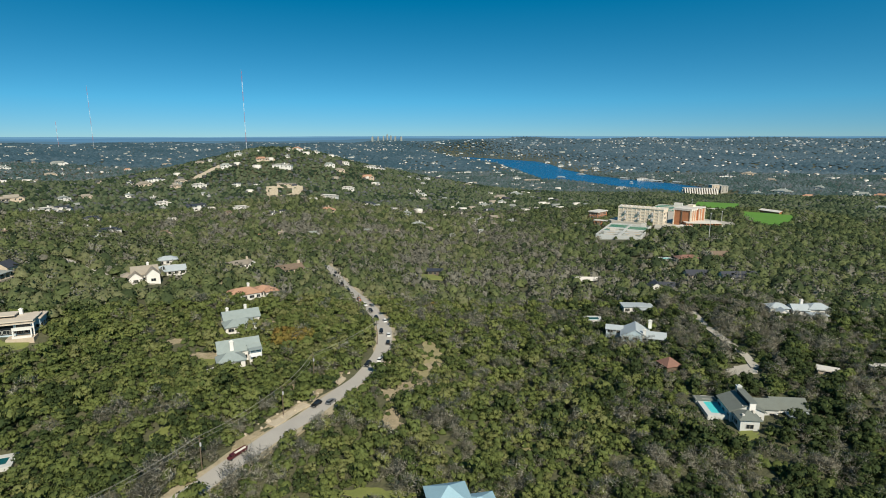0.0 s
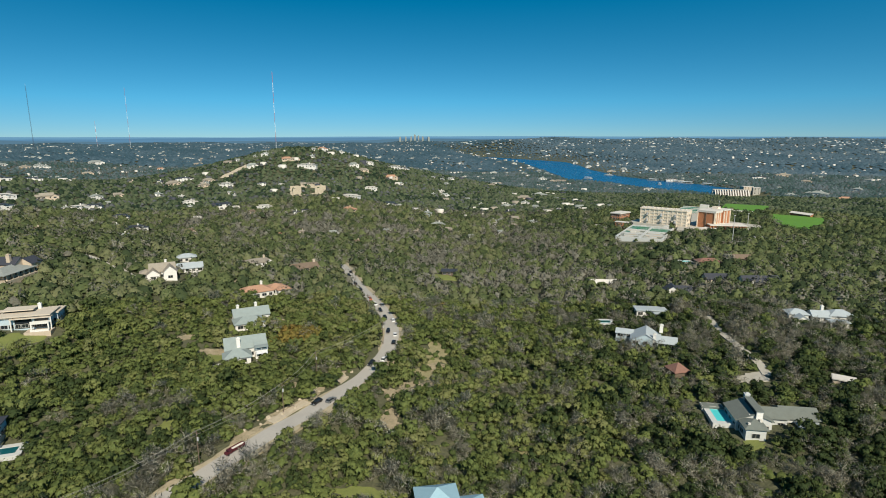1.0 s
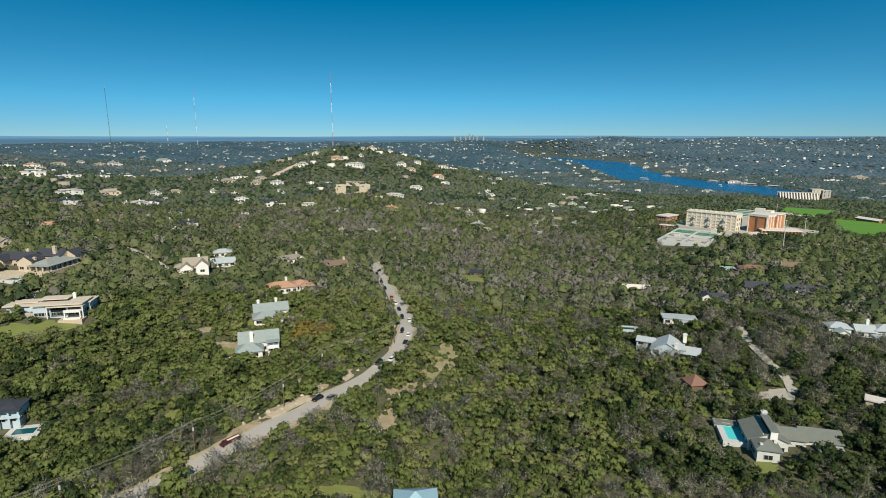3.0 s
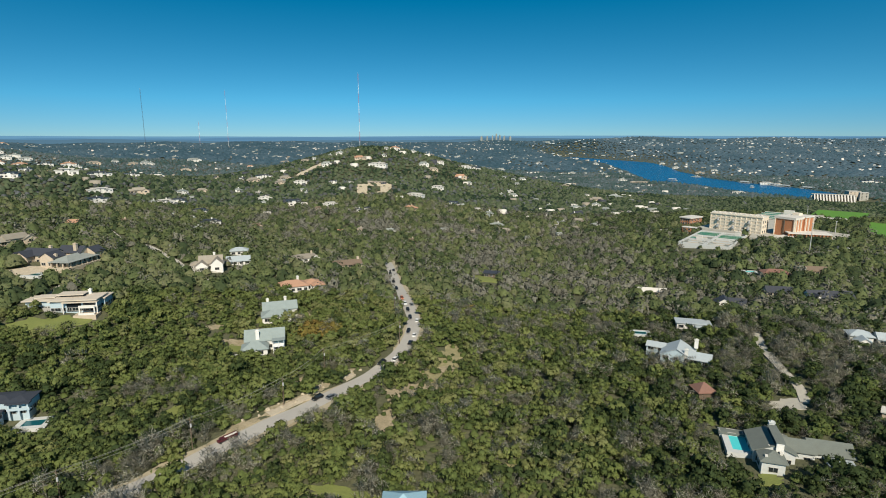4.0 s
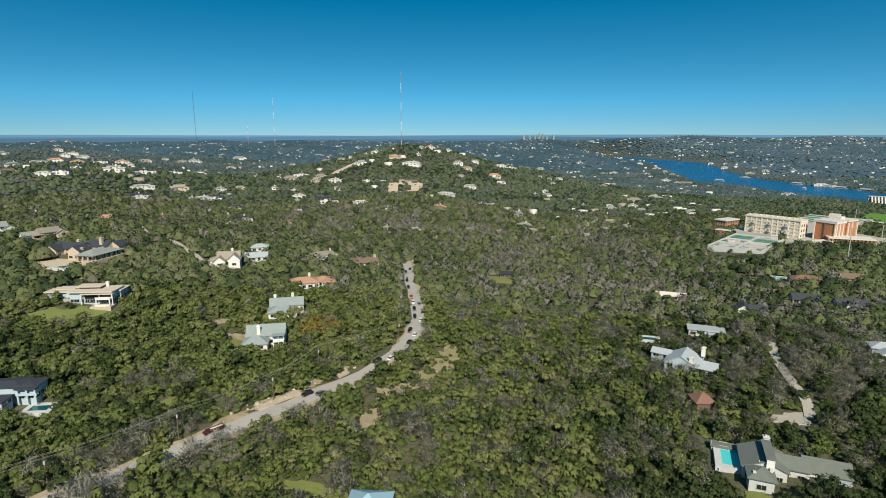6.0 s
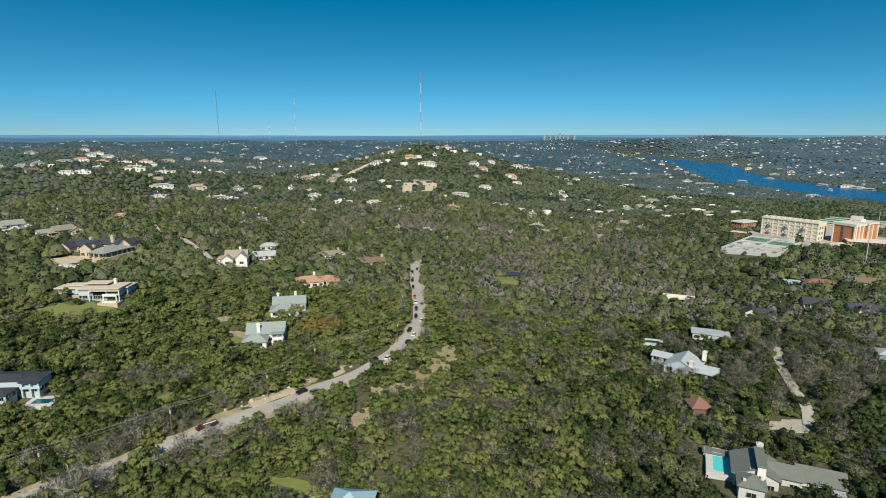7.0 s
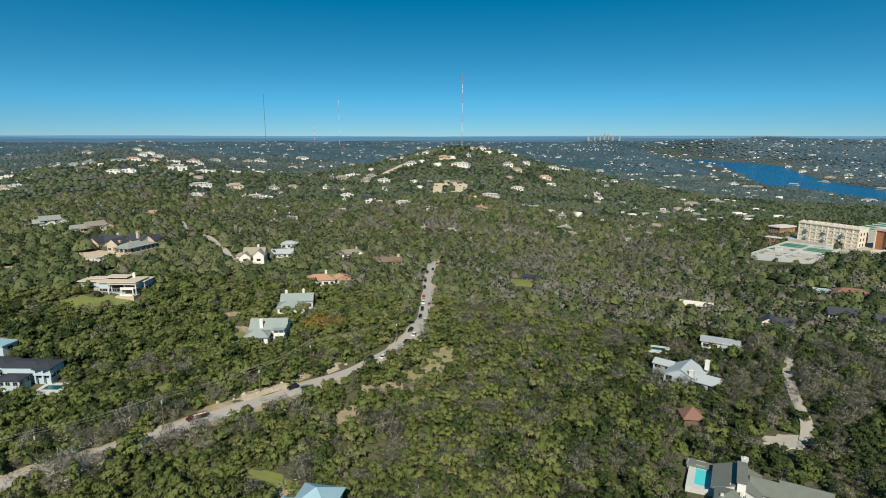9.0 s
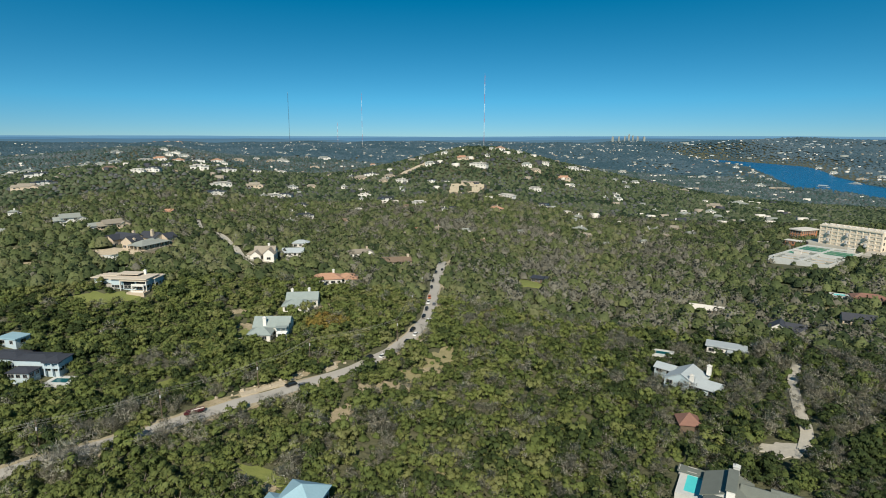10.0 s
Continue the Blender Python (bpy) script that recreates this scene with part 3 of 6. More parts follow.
box(bm, 4.2, 11.2, -6.4, -6.25, -0.2, 0.8)
part("parapet", bm, WHITE, flat_house)
bm = bmesh.new()
box(bm, 2, 12, -7.0, -1.4, -3.5, -0.2)
part("deck", bm, STONE, flat_house)
bm = bmesh.new()
for q in ((-2.8, 3.6), (4.6, 9.8)):
    box(bm, q[0], q[1], -1.62, -1.5, 0.3, 4.6)
part("glazed_wall", bm, GLASS, flat_house)
for u, v in ((4.5, -5.3), (10.9, -5.3), (-3.6, -3.3), (11.3, -3.3)):
    bm = bmesh.new()
    box(bm, u - 0.25, u + 0.25, v - 0.25, v + 0.25, -0.2, 5.0 if v > -4 else 2.9)
    part("column", bm, WHITE, flat_house)
stone_house = house("stone_house", "large tan stone house with dark gabled roofs and grey porch", -245, 269, 4, [(4, -4, 8, 9, 1.8, "y", 2.6), (-8, 3, 20, 9, 1.7, "x", 3.0), (-14, -3, 8, 8, 1.6, "y", 2.6), (-21, 1, 7, 9, 1.3, "y", 2.4), (6, 10, 15, 9, 1.9, "x", 3.0), (14, 15, 8, 8, 1.7, "y", 2.6), (12, 1.5, 9, 18, 1.15, "h", 2.3, R_GREY)], STONE, R_DARK, [(9.5, 7, 4, 10.4, STONE, 1.9), (7.5, -5.5, 3, 6.6, STONE, 1.5), (-4, 4, 4, 9.2, STONE, 1.6)], front=0.5)
for k in range(6):
    bm = bmesh.new()
    box(bm, 18.6, 19.2, -8.6 + k * 3.9, -8.0 + k * 3.9, -2, 3.1)
    part("porch_column", bm, STONE, stone_house)
for k in range(3):
    bm = bmesh.new()
    box(bm, 8 + k * 3.6, 8.6 + k * 3.6, -10.4, -9.8, -2, 3.1)
    part("porch_column", bm, STONE, stone_house)
bm = bmesh.new()
box(bm, 7, 20, -11, 12.5, -3, 0.25)
part("porch_floor", bm, LIMESTONE, stone_house)
bm = bmesh.new()
hip_roof(bm, 13.5, 0.8, 11.6, 22.4, 3.1, 1.0)
part("porch_roof", bm, R_GREY, stone_house)
tarp = empty("awning", pose(-229, 289, gz(-229, 289) + 0.2), "blue fabric awning on thin posts", "awning")
bm = bmesh.new()
gable_roof(bm, 0, 0, 4.4, 3.2, 2.6, 0.8, eave=0.2)
part("canopy", bm, BLUECLOTH, tarp)
for u, v in ((-2, -1.4), (2, -1.4), (-2, 1.4), (2, 1.4)):
    bm = bmesh.new()
    bar(bm, (u, v, -1), (u, v, 2.7), 0.07, 5)
    part("post", bm, STEEL, tarp)
house("white_house", "white two-storey house with tan hipped roof", -176, 317, 30, [(0, 1, 14, 10, 1.5, "x", 3.8), (4, -5, 7, 8, 1.6, "y", 3.2), (-5, -5, 7, 7, 1.2, "y", 2.8), (-9, 2, 6, 8, 1, "h", 2)], WHITE, R_TAN, [(2, 3, 6, 9.4, WHITE)])
house("pool_house", "white house with pale grey roof by a pool", -171, 340, 30, [(0, 0, 15, 9, 1, "x", 2.4)], WHITE, R_PALE)
house("pool_house", "white garden house with pale roof by a pool", -190, 372, 30, [(0, 0, 12, 8, 1, "h", 2.4)], WHITE, R_PALE)
house("grey_roof_house", "low pale house with grey hipped roof and chimney", -147, 390, 40, [(0, 0, 19, 11, 1, "h", 2.6), (7, -3, 7, 8, 1, "y", 2.4)], WHITE, R_TAN, [(6, 2, 2, 6.5, STONE)])
house("brown_roof_house", "low house with brown roof and stone chimney", -113, 389, 38, [(0, 0, 22, 10, 1, "x", 2.5)], STONE, R_BROWN, [(9, 0, 2, 7, STONE, 1.8)])
house("tile_roof_house", "white house with orange clay tile roof", -112, 306, 36, [(-3, 0, 18, 11, 1.1, "h", 3.0), (9, 2, 10, 9, 1, "h", 2.4), (12, -3, 7, 7, 1, "h", 2)], WHITE, R_CLAY, [(1, 2, 3, 7.5, WHITE)])
house("grey_gabled_house", "white house with two grey gabled roofs", -99.5, 261.5, 30, [(0, 4, 17, 9, 1.5, "x", 2.8), (-2, -4, 14, 9, 1, "h", 2.6)], WHITE, R_SAGE, [(-6, 5, 4, 8.6, WHITE), (3, 7, 4, 8.4, WHITE)])
villa = house("grey_roof_villa", "white two-storey villa with grey-green hipped roofs and porch", -87.5, 224, 27, [(0, 3.6, 17, 9.5, 1.6, "x", 3.4), (-4, -4.4, 10.5, 7.5, 0.95, "h", 2.8), (6, -1, 5, 6, 1.6, "x", 1.6)], WHITE, R_SAGE, [(-3, -0.6, 4, 8.8, WHITE, 1.5)])
bm = bmesh.new()
box(bm, 3.6, 8.4, -6.2, -3.6, 2.6, 2.85)
for u in (3.7, 6.0, 8.3):
    box(bm, u - 0.1, u + 0.1, -6.2, -6.0, -3, 5.6)
box(bm, 3.6, 8.4, -6.2, -6.1, 2.85, 3.8)
part("porch", bm, WHITEPAINT, villa)
bm = bmesh.new()
box(bm, 3.2, 8.8, -6.6, -3.4, 5.6, 5.85)
part("porch_roof", bm, R_SAGE, villa)
bm = bmesh.new()
for k in range(16):
    box(bm, -14 + k * 0.6 - 0.06, -14 + k * 0.6 + 0.06, -8.2 + 0.3 * k, -8.1 + 0.3 * k, -2, 1.3)
for z in (0.5, 1.2):
    bar(bm, (-14, -8.15, z), (-5, -3.6, z), 0.06, 4)
part("fence", bm, WHITEPAINT, villa)
white_villa = house("white_villa", "pale two-storey villa with low dark roofs above a pool", -157, 158.5, 22, [(-1, -1, 15, 8, 1.7, "h", 1.2), (8.5, -1.5, 7, 8, 1.65, "h", 1.1), (-15, 1, 14, 9, 1.65, "h", 1.3), (0, -10, 9, 6, 0.95, "h", 1.2)], PALEBLUE, R_DARK, pitch_z=3.0, every=2.6, front=0.4)
for u in (6.4, 9.6, 12.6):
    bm = bmesh.new()
    box(bm, u - 0.3, u + 0.3, -6.9, -6.3, -1, 4.9)
    part("column", bm, PALEBLUE, white_villa)
bm = bmesh.new()
box(bm, 5.6, 13.4, -7.4, -5.2, 4.9, 5.3)
part("porch_roof", bm, R_DARK, white_villa)
bm = bmesh.new()
box(bm, 5.8, 13.2, -7.0, -5.5, 2.4, 2.7)
box(bm, 5.8, 13.2, -7.0, -6.85, 2.7, 3.4)
part("balcony", bm, PALEBLUE, white_villa)
house("garage", "pale flat roofed garage behind the white villa", -183, 162, 12, [(0, 0, 10, 7, 1.0, "f", 0.5)], PALEBLUE, R_BLUE)
house("metal_roof_house", "house with pale blue metal roof by a green lawn", 3.5, 137, 12, [(-2, 0, 11, 11, 2.3, "h", 3.8), (-8, -4, 8, 8, 1.9, "h", 2.4), (6, -3, 9, 8, 1.9, "h", 2.4)], PALEBLUE, R_BLUE)
house("metal_roof_house", "pale house with large angled pale metal roofs", 99, 262, -18, [(-3, 0, 13, 13, 0.9, "y", 3.4), (6.5, -2.5, 9, 8.5, 1, "x", 1.8), (-13, 5, 8, 6, 0.9, "x", 1.2)], PALEBLUE, R_PALE, [(4, 5, 4, 7.8, WHITE, 1.6), (1, -6, 2, 6.4, WHITE, 1.4)], front=0.2)
house("red_roof_cottage", "small cottage with faded red pyramid roof among trees", 98, 225, 15, [(0, 0, 6.5, 6.5, 0.8, "h", 3.2)], TIMBER, R_RED, front=0.2, panes=False)
house("flat_roof_house", "long low house with pale flat roof", 112, 307, -4, [(0, 0, 16, 7, 1.1, "f", 0.8), (5, -4, 8, 5, 0.8, "f", 0.5)], WHITE, R_PALE, front=0.6)
house("barn_house", "low house with cream butterfly roof", 103, 385, 0, [(-4, 0, 9, 9, 1, "x", 1.8), (5, 1, 10, 8, 1, "x", 1.4)], STONE, R_WHITE, front=0.35)
big_roof = house("long_grey_house", "sprawling house with grey-green shingle roofs and skylit monitor", 111, 185, -6, [(-2.2, 2, 11.5, 12, 1.4, "y", 2.3), (5.5, 3, 8.5, 7.5, 1.4, "x", 2.0), (14.5, 4.4, 12, 8.5, 1.36, "x", 2.2), (-3.7, -6.4, 6.4, 7, 1.3, "h", 2.0), (16, -2.5, 7, 4, 0.9, "f", 0.4, R_PALE), (-12, 9.8, 7, 2.6, 0.6, "f", 0.5)], TANKWALL, R_SLATE, [(-0.6, 8.6, 4, 8.0, TANKWALL, 1.7)], clear=0.8, base=1.9, front=0.2)
mon = bmesh.new()
box(mon, -2.2, -0.1, -5.0, 6.0, 4.2, 8.0)
part("roof_monitor", mon, WHITE, big_roof, "raised roof monitor with dark glazing")
mon = bmesh.new()
box(mon, -2.32, -2.16, -4.4, 5.8, 6.0, 7.8)
part("monitor_glazing", mon, GLASS, big_roof)
mon = bmesh.new()
box(mon, -2.5, 0.2, -5.3, 6.3, 8.0, 8.25)
part("monitor_roof", mon, R_SLATE, big_roof)
for u, v, z in ((-3.6, -3.4, 5.9), (-1.6, -4.2, 5.8), (-1.0, -5.8, 5.4), (-5.6, -8.4, 5.2)):
    sk = bmesh.new()
    box(sk, u - 0.4, u + 0.4, v - 0.4, v + 0.4, z - 0.8, z + 0.2)
    part("skylight", sk, R_WHITE, big_roof)
house("dark_roof_house", "white gabled house with dark roof", 138, 344, -10, [(-1, 0, 9, 9, 1.2, "y", 3.2), (6, 2, 9, 8, 1.1, "x", 2.8)], WHITE, R_DARK, front=0.35)
house("dark_roof_house", "low house with dark blue roof", 176, 374, 0, [(0, 0, 15, 8, 1, "x", 2.6)], STONE, R_DARK, front=0.35)
house("dark_roof_house", "long house with several dark blue gables", 199, 362, 8, [(-7, 0, 12, 8, 1.1, "x", 3.2), (5, 1, 16, 8, 1, "x", 2.8), (-10, -5, 5, 6, 1, "y", 2.4)], WHITE, R_DARK, front=0.35)
house("red_roof_house", "low house with faded red shingle roof", 190, 420, 0, [(0, 0, 17, 9, 1, "h", 2.6)], STONE, R_RED, front=0.35)
house("courtyard_house", "rambling white house with pale grey roofs", 186, 276, -8, [(-10, 3, 9, 7, 1.1, "h", 2.2), (0, 2, 8, 7, 1.1, "x", 2.0), (9.5, 3, 11, 8, 1.2, "h", 2.6), (-11, -6, 6, 5, 1.0, "y", 1.8), (5, -7, 8, 4, 0.9, "f", 0.6)], WHITE, R_PALE, [(2, 4, 4, 7.0, WHITE)], front=0.2)
house("garage", "low outbuilding with flat white roof", 154, 207, -30, [(0, 0, 7, 4.5, 0.8, "f", 0.5)], STONE, R_WHITE, front=0.3)
house("garage", "low outbuilding with flat pale roof", 176, 204, 0, [(0, 0, 12, 7, 1, "f", 0.6)], STONE, R_WHITE)
house("shelter", "small dark flat roofed pavilion on a lawn", -6, 411, 0, [(0, 0, 11, 7, 1, "f", 1.0)], TIMBER, R_DARK)
FOOT.append((-13, 399, 9)), FOOT.append((-9, 390, 8)), FOOT.append((-6, 382, 5)), FOOT.append((-97, 214, 4.5)), FOOT.append((-141, 378, 9)), FOOT.append((-107, 376, 9)), FOOT.append((-165, 329, 7)), FOOT.append((-184, 361, 7))
house("grey_roof_house", "small house with grey gabled roof", 219, 430, 0, [(0, 0, 13, 8, 1, "x", 2.4)], STONE, R_BROWN)

patch("stone_terrace", -242, 257, 23, 6, 50, LIMESTONE, "pale stone terrace in front of the stone house", "terrace", lift=0.7)
patch("driveway", -178, 309, 9, 5, 30, CONCRETE, "pale paved drive before the white house", "driveway", lift=0.4)
patch("driveway", 126, 217, 7.5, 4.2, 12, CONCRETE, "pale turning place at the end of a lane", "driveway", lift=0.3)
FOOT.append((126, 217, 7)), FOOT.append((127, 209, 5)), FOOT.append((119, 213, 4)), FOOT.append((-180, 211, 9)), FOOT.append((-171, 217, 7)), FOOT.append((140, 520, 8)), FOOT.append((152, 513, 9)), FOOT.append((166, 505, 9)), FOOT.append((180, 497, 9)), FOOT.append((116, 177, 4)), FOOT.append((105, 172, 5)), FOOT.append((8, 130, 8)), FOOT.append((15, 124, 7)), FOOT.append((0, 129, 6)), FOOT.append((-8, 133, 5)), FOOT.append((-22, 139, 4)), FOOT.append((-254, 243, 7)), FOOT.append((-246, 249, 7)), FOOT.append((-235, 263, 6)), FOOT.append((-230, 277, 5)), FOOT.append((-243, 256, 9)), FOOT.append((-234, 250, 8)), FOOT.append((-226, 261, 7)), FOOT.append((-224, 274, 5)), FOOT.append((-178, 307, 6)), FOOT.append((-168, 309, 6)), FOOT.append((-163, 303, 5)), FOOT.append((-95, 250, 5)), FOOT.append((-80, 212, 4))

# houses farther off: x, y, width, style
WEST_NEAR = [
    (-321, 275, 20, "w"), (-289, 285, 16, "t"), (-292, 274, 9, "w"), (-534, 465, 13, "d"), (-489, 476, 17, "t"), (-311, 351, 8, "r"), (-427, 530, 12, "b"), (-535, 684, 24, "t"), (-483, 646, 8, "w"), (-476, 660, 18, "W"), (-472, 682, 22, "d"), (-420, 603, 7, "w"), (-412, 644, 18, "d"), (-354, 578, 18, "d"), (-337, 530, 14, "g"), (-244, 461, 9, "w"), (-386, 592, 7, "w"), (-296, 579, 12, "b"),
]
WEST_SLOPE = [
    (-792, 639, 16, "w"), (-1270, 1052, 28, "W"), (-1266, 1096, 28, "r"), (-1241, 1135, 28, "r"), (-688, 656, 17, "d"), (-1236, 1196, 28, "d"), (-1227, 1257, 28, "r"), (-1200, 1259, 21, "w"), (-1240, 1355, 28, "t"), (-651, 685, 27, "W"), (-674, 593, 26, "W"), (-666, 613, 22, "d"), (-733, 588, 25, "b"), (-635, 721, 28, "d"), (-646, 797, 28, "d"), (-1072, 1368, 28, "d"), (-1203, 1510, 27, "w"), (-1217, 1475, 28, "t"),
]
WEST_CREST = [
    (-1259, 1453, 23, "w"), (-2020, 2343, 42, "w"), (-1393, 1736, 35, "w"), (-2135, 2301, 31, "w"), (-556, 637, 28, "W"), (-524, 595, 28, "d"), (-3007, 2111, 42, "w"), (-2976, 2177, 42, "w"), (-1373, 1045, 28, "w"), (-3218, 2595, 42, "r"), (-3214, 2687, 42, "r"), (-3215, 2779, 42, "r"), (-2900, 2445, 42, "w"), (-2832, 2442, 42, "t"), (-1354, 1179, 21, "w"), (-1315, 1188, 28, "w"),
]
WEST_FAR = [
    (-1284, 1187, 28, "w"), (-3023, 2763, 32, "w"), (-2936, 2726, 39, "w"), (-1300, 1150, 24, "w"), (-2430, 2989, 42, "w"), (-2373, 3098, 38, "w"), (-1896, 2571, 38, "w"), (-1354, 1705, 30, "w"), (-1243, 1703, 25, "w"), (-1182, 1505, 26, "w"), (-1165, 1694, 42, "w"), (-1065, 1512, 28, "t"), (-1048, 1532, 15, "w"), (-2345, 3579, 42, "w"), (-2017, 3356, 42, "w"), (-1211, 2082, 24, "w"), (-1565, 2773, 25, "w"),
]
HILL_WEST = [
    (-532, 942, 13, "d"), (-573, 928, 9, "t"), (-501, 928, 23, "t"), (-500, 964, 28, "d"), (-979, 1731, 23, "r"), (-447, 946, 19, "t"), (-439, 913, 16, "t"), (-478, 839, 13, "g"), (-516, 798, 17, "t"), (-515, 748, 16, "w"), (-483, 726, 9, "w"), (-436, 830, 13, "W"), (-398, 782, 19, "W"), (-380, 746, 8, "w"), (-325, 729, 25, "d"), (-399, 907, 21, "W"), (-371, 856, 7, "w"), (-352, 829, 7, "w"),
]
HILL_TOP = [
    (-262, 712, 19, "W"), (-269, 688, 10, "b"), (-335, 903, 17, "d"), (-212, 687, 10, "d"), (-203, 696, 10, "d"), (-394, 1012, 19, "w"), (-466, 1076, 18, "t"), (-959, 1943, 34, "t"), (-449, 1080, 11, "w"), (-340, 1047, 24, "o"), (-326, 1050, 17, "t"), (-292, 1018, 28, "W"), (-301, 1079, 11, "w"), (-301, 1159, 19, "r"), (-315, 1144, 12, "w"), (-1528, 3163, 42, "w"), (-1398, 3180, 27, "w"), (-397, 1091, 16, "w"),
]
HILL_EAST = [
    (-298, 1204, 10, "w"), (-271, 1193, 17, "w"), (-830, 3441, 42, "w"), (-615, 2888, 42, "t"), (-544, 2842, 42, "w"), (-448, 2782, 42, "w"), (-698, 3761, 42, "w"), (-518, 3295, 42, "w"), (-443, 3240, 42, "w"), (-205, 1166, 18, "W"), (-223, 1094, 19, "w"), (-201, 1086, 19, "t"), (-161, 1230, 24, "W"), (-145, 1276, 25, "d"), (-150, 1105, 24, "o"), (-128, 1078, 10, "w"), (-164, 955, 21, "W"), (-170, 823, 28, "W"),
]
HILL_FOOT = [
    (-152, 722, 20, "o"), (-109, 806, 20, "d"), (-96, 809, 6, "w"), (-51, 761, 13, "g"), (-31, 678, 19, "g"), (-17, 649, 9, "t"), (10, 611, 4, "w"), (-194, 579, 7, "r"), (-142, 596, 13, "g"), (-177, 596, 10, "t"), (-1115, 2166, 29, "w"), (-1416, 2665, 24, "w"), (-418, 1088, 9, "w"), (-194, 550, 6, "t"), (-88, 627, 7, "g"), (-52, 629, 6, "t"), (-108, 562, 7, "b"),
]
VALLEY = [
    (-158, 2023, 27, "w"), (-117, 2112, 37, "W"), (-78, 1266, 10, "w"), (-57, 1262, 12, "w"), (-39, 1299, 17, "w"), (-44, 1208, 12, "w"), (-9, 1817, 17, "w"), (46, 2204, 34, "d"), (58, 2469, 19, "r"), (-37, 2352, 27, "w"), (58, 2071, 28, "d"), (94, 2077, 28, "w"), (-50, 1094, 13, "W"), (-40, 1058, 16, "w"), (-62, 1048, 8, "w"), (59, 1350, 18, "t"), (118, 1134, 26, "t"), (110, 1041, 16, "w"),
]
VALLEY_EAST = [
    (160, 1231, 28, "g"), (120, 948, 14, "g"), (73, 978, 19, "g"), (65, 830, 14, "d"), (69, 741, 14, "t"), (88, 703, 16, "g"), (63, 679, 10, "t"), (49, 731, 8, "w"), (39, 729, 8, "w"), (27, 992, 9, "w"), (-267, 2628, 26, "w"), (-157, 2598, 35, "w"), (208, 1976, 28, "d"), (242, 1834, 25, "w"), (268, 1783, 21, "t"), (285, 1769, 24, "t"), (301, 1773, 21, "t"), (44, 636, 8, "g"),
]
LAKE_SHORE = [
    (280, 2012, 19, "w"), (261, 2394, 28, "w"), (214, 2698, 26, "w"), (143, 2756, 32, "t"), (273, 2188, 17, "w"), (198, 2037, 16, "w"), (508, 2048, 32, "w"), (635, 1771, 28, "W"), (650, 1740, 28, "W"), (471, 1456, 28, "W"), (534, 2527, 25, "w"), (622, 2275, 23, "w"), (551, 2192, 30, "t"), (700, 2248, 23, "w"), (1178, 3699, 42, "w"), (545, 2915, 23, "w"),
]
WEST_EDGE = [
    (-834, 542, 37, "d"), (-748, 499, 29, "d"), (-750, 478, 37, "t"), (-631, 396, 15, "g"), (-352, 245, 10, "w"), (-1180, 687, 19, "w"), (-999, 617, 25, "w"), (-847, 621, 19, "g"), (-812, 628, 16, "w"), (-1029, 601, 17, "g"),
]
EAST_BANK = [
    (899, 1767, 48, "d"), (1000, 1822, 48, "t"), (798, 1300, 46, "g"), (770, 1164, 21, "o"), (1110, 1591, 29, "w"), (876, 1155, 32, "w"), (898, 1130, 24, "o"), (950, 1608, 25, "t"), (737, 1298, 28, "g"), (723, 906, 16, "w"), (911, 1341, 25, "w"),
]
STYLES = {
    "w": (WHITE, R_GREY, "white stucco house with grey roof on a wooded slope"),
    "W": (WHITE, R_WHITE, "large white modern house with flat roofs"),
    "r": (WHITE, R_CLAY, "white house with clay tile roof"),
    "t": (STONE, R_TAN, "tan stone house with tan roof"),
    "g": (WHITE, R_GREY, "pale house with grey shingle roof"),
    "d": (WHITE, R_DARK, "white and dark modern house with dark roof"),
    "b": (STONE, R_BROWN, "stone house with brown roof"),
    "o": (STONE, R_CLAY, "house with orange tile roof among trees"),
}
MADE = {}
rnd = random.Random(5)
for street in (WEST_NEAR, WEST_SLOPE, WEST_CREST, WEST_FAR, HILL_WEST, HILL_TOP, HILL_EAST, HILL_FOOT, VALLEY, VALLEY_EAST, LAKE_SHORE, WEST_EDGE, EAST_BANK):
    for x, y, w, c in street:
        far = math.hypot(x, y) > 1700
        big = 34 if w > 27 else 20 if w > 15 else 12
        key = (c, big, far, rnd.random() < 0.5)
        turn = -math.degrees(math.atan2(x - 45, y)) + rnd.uniform(-28, 28)
        if key not in MADE:
            wall, roof, label = STYLES[c]
            n = 2 if big > 12 and c in "wWrd" else 1.3
            k = "f" if c in "Wd" else "h" if key[3] else "x"
            rise = 1.0 if k == "f" else big * 0.09 + 0.6
            bl = [(0, 0, big * 0.62, big * 0.4, n, k, rise), (big * 0.34, -big * 0.1, big * 0.36, big * 0.34, n * 0.7, k if k != "x" else "y", rise * 0.8)]
            if big > 12:
                bl.append((-big * 0.36, -big * 0.06, big * 0.3, big * 0.3, n * 0.75, k, rise * 0.8))
            MADE[key] = house("hillside_house", label, x, y, turn, bl, wall, roof, [(big * 0.1, 0, 2, n * 3 + rise + 1, wall)] if key[3] else [], every=9.0 if far else 5.5, panes=True, sides=(0,) if far else (0, 3))
            tagged(MADE[key], group="hillside houses")
        else:
            copy_thing(MADE[key], pose(x, y, gz(x, y) + 0.2, 0, 0, turn) @ Matrix.Scale(max(0.8, min(1.35, w / big)), 4))
            FOOT.append((x, y, w * 0.5 + 2))
            v = Vector((45 - x, 5 - y)).normalized()
            FOOT.append((x + v.x * 7, y + v.y * 7, w * 0.4))


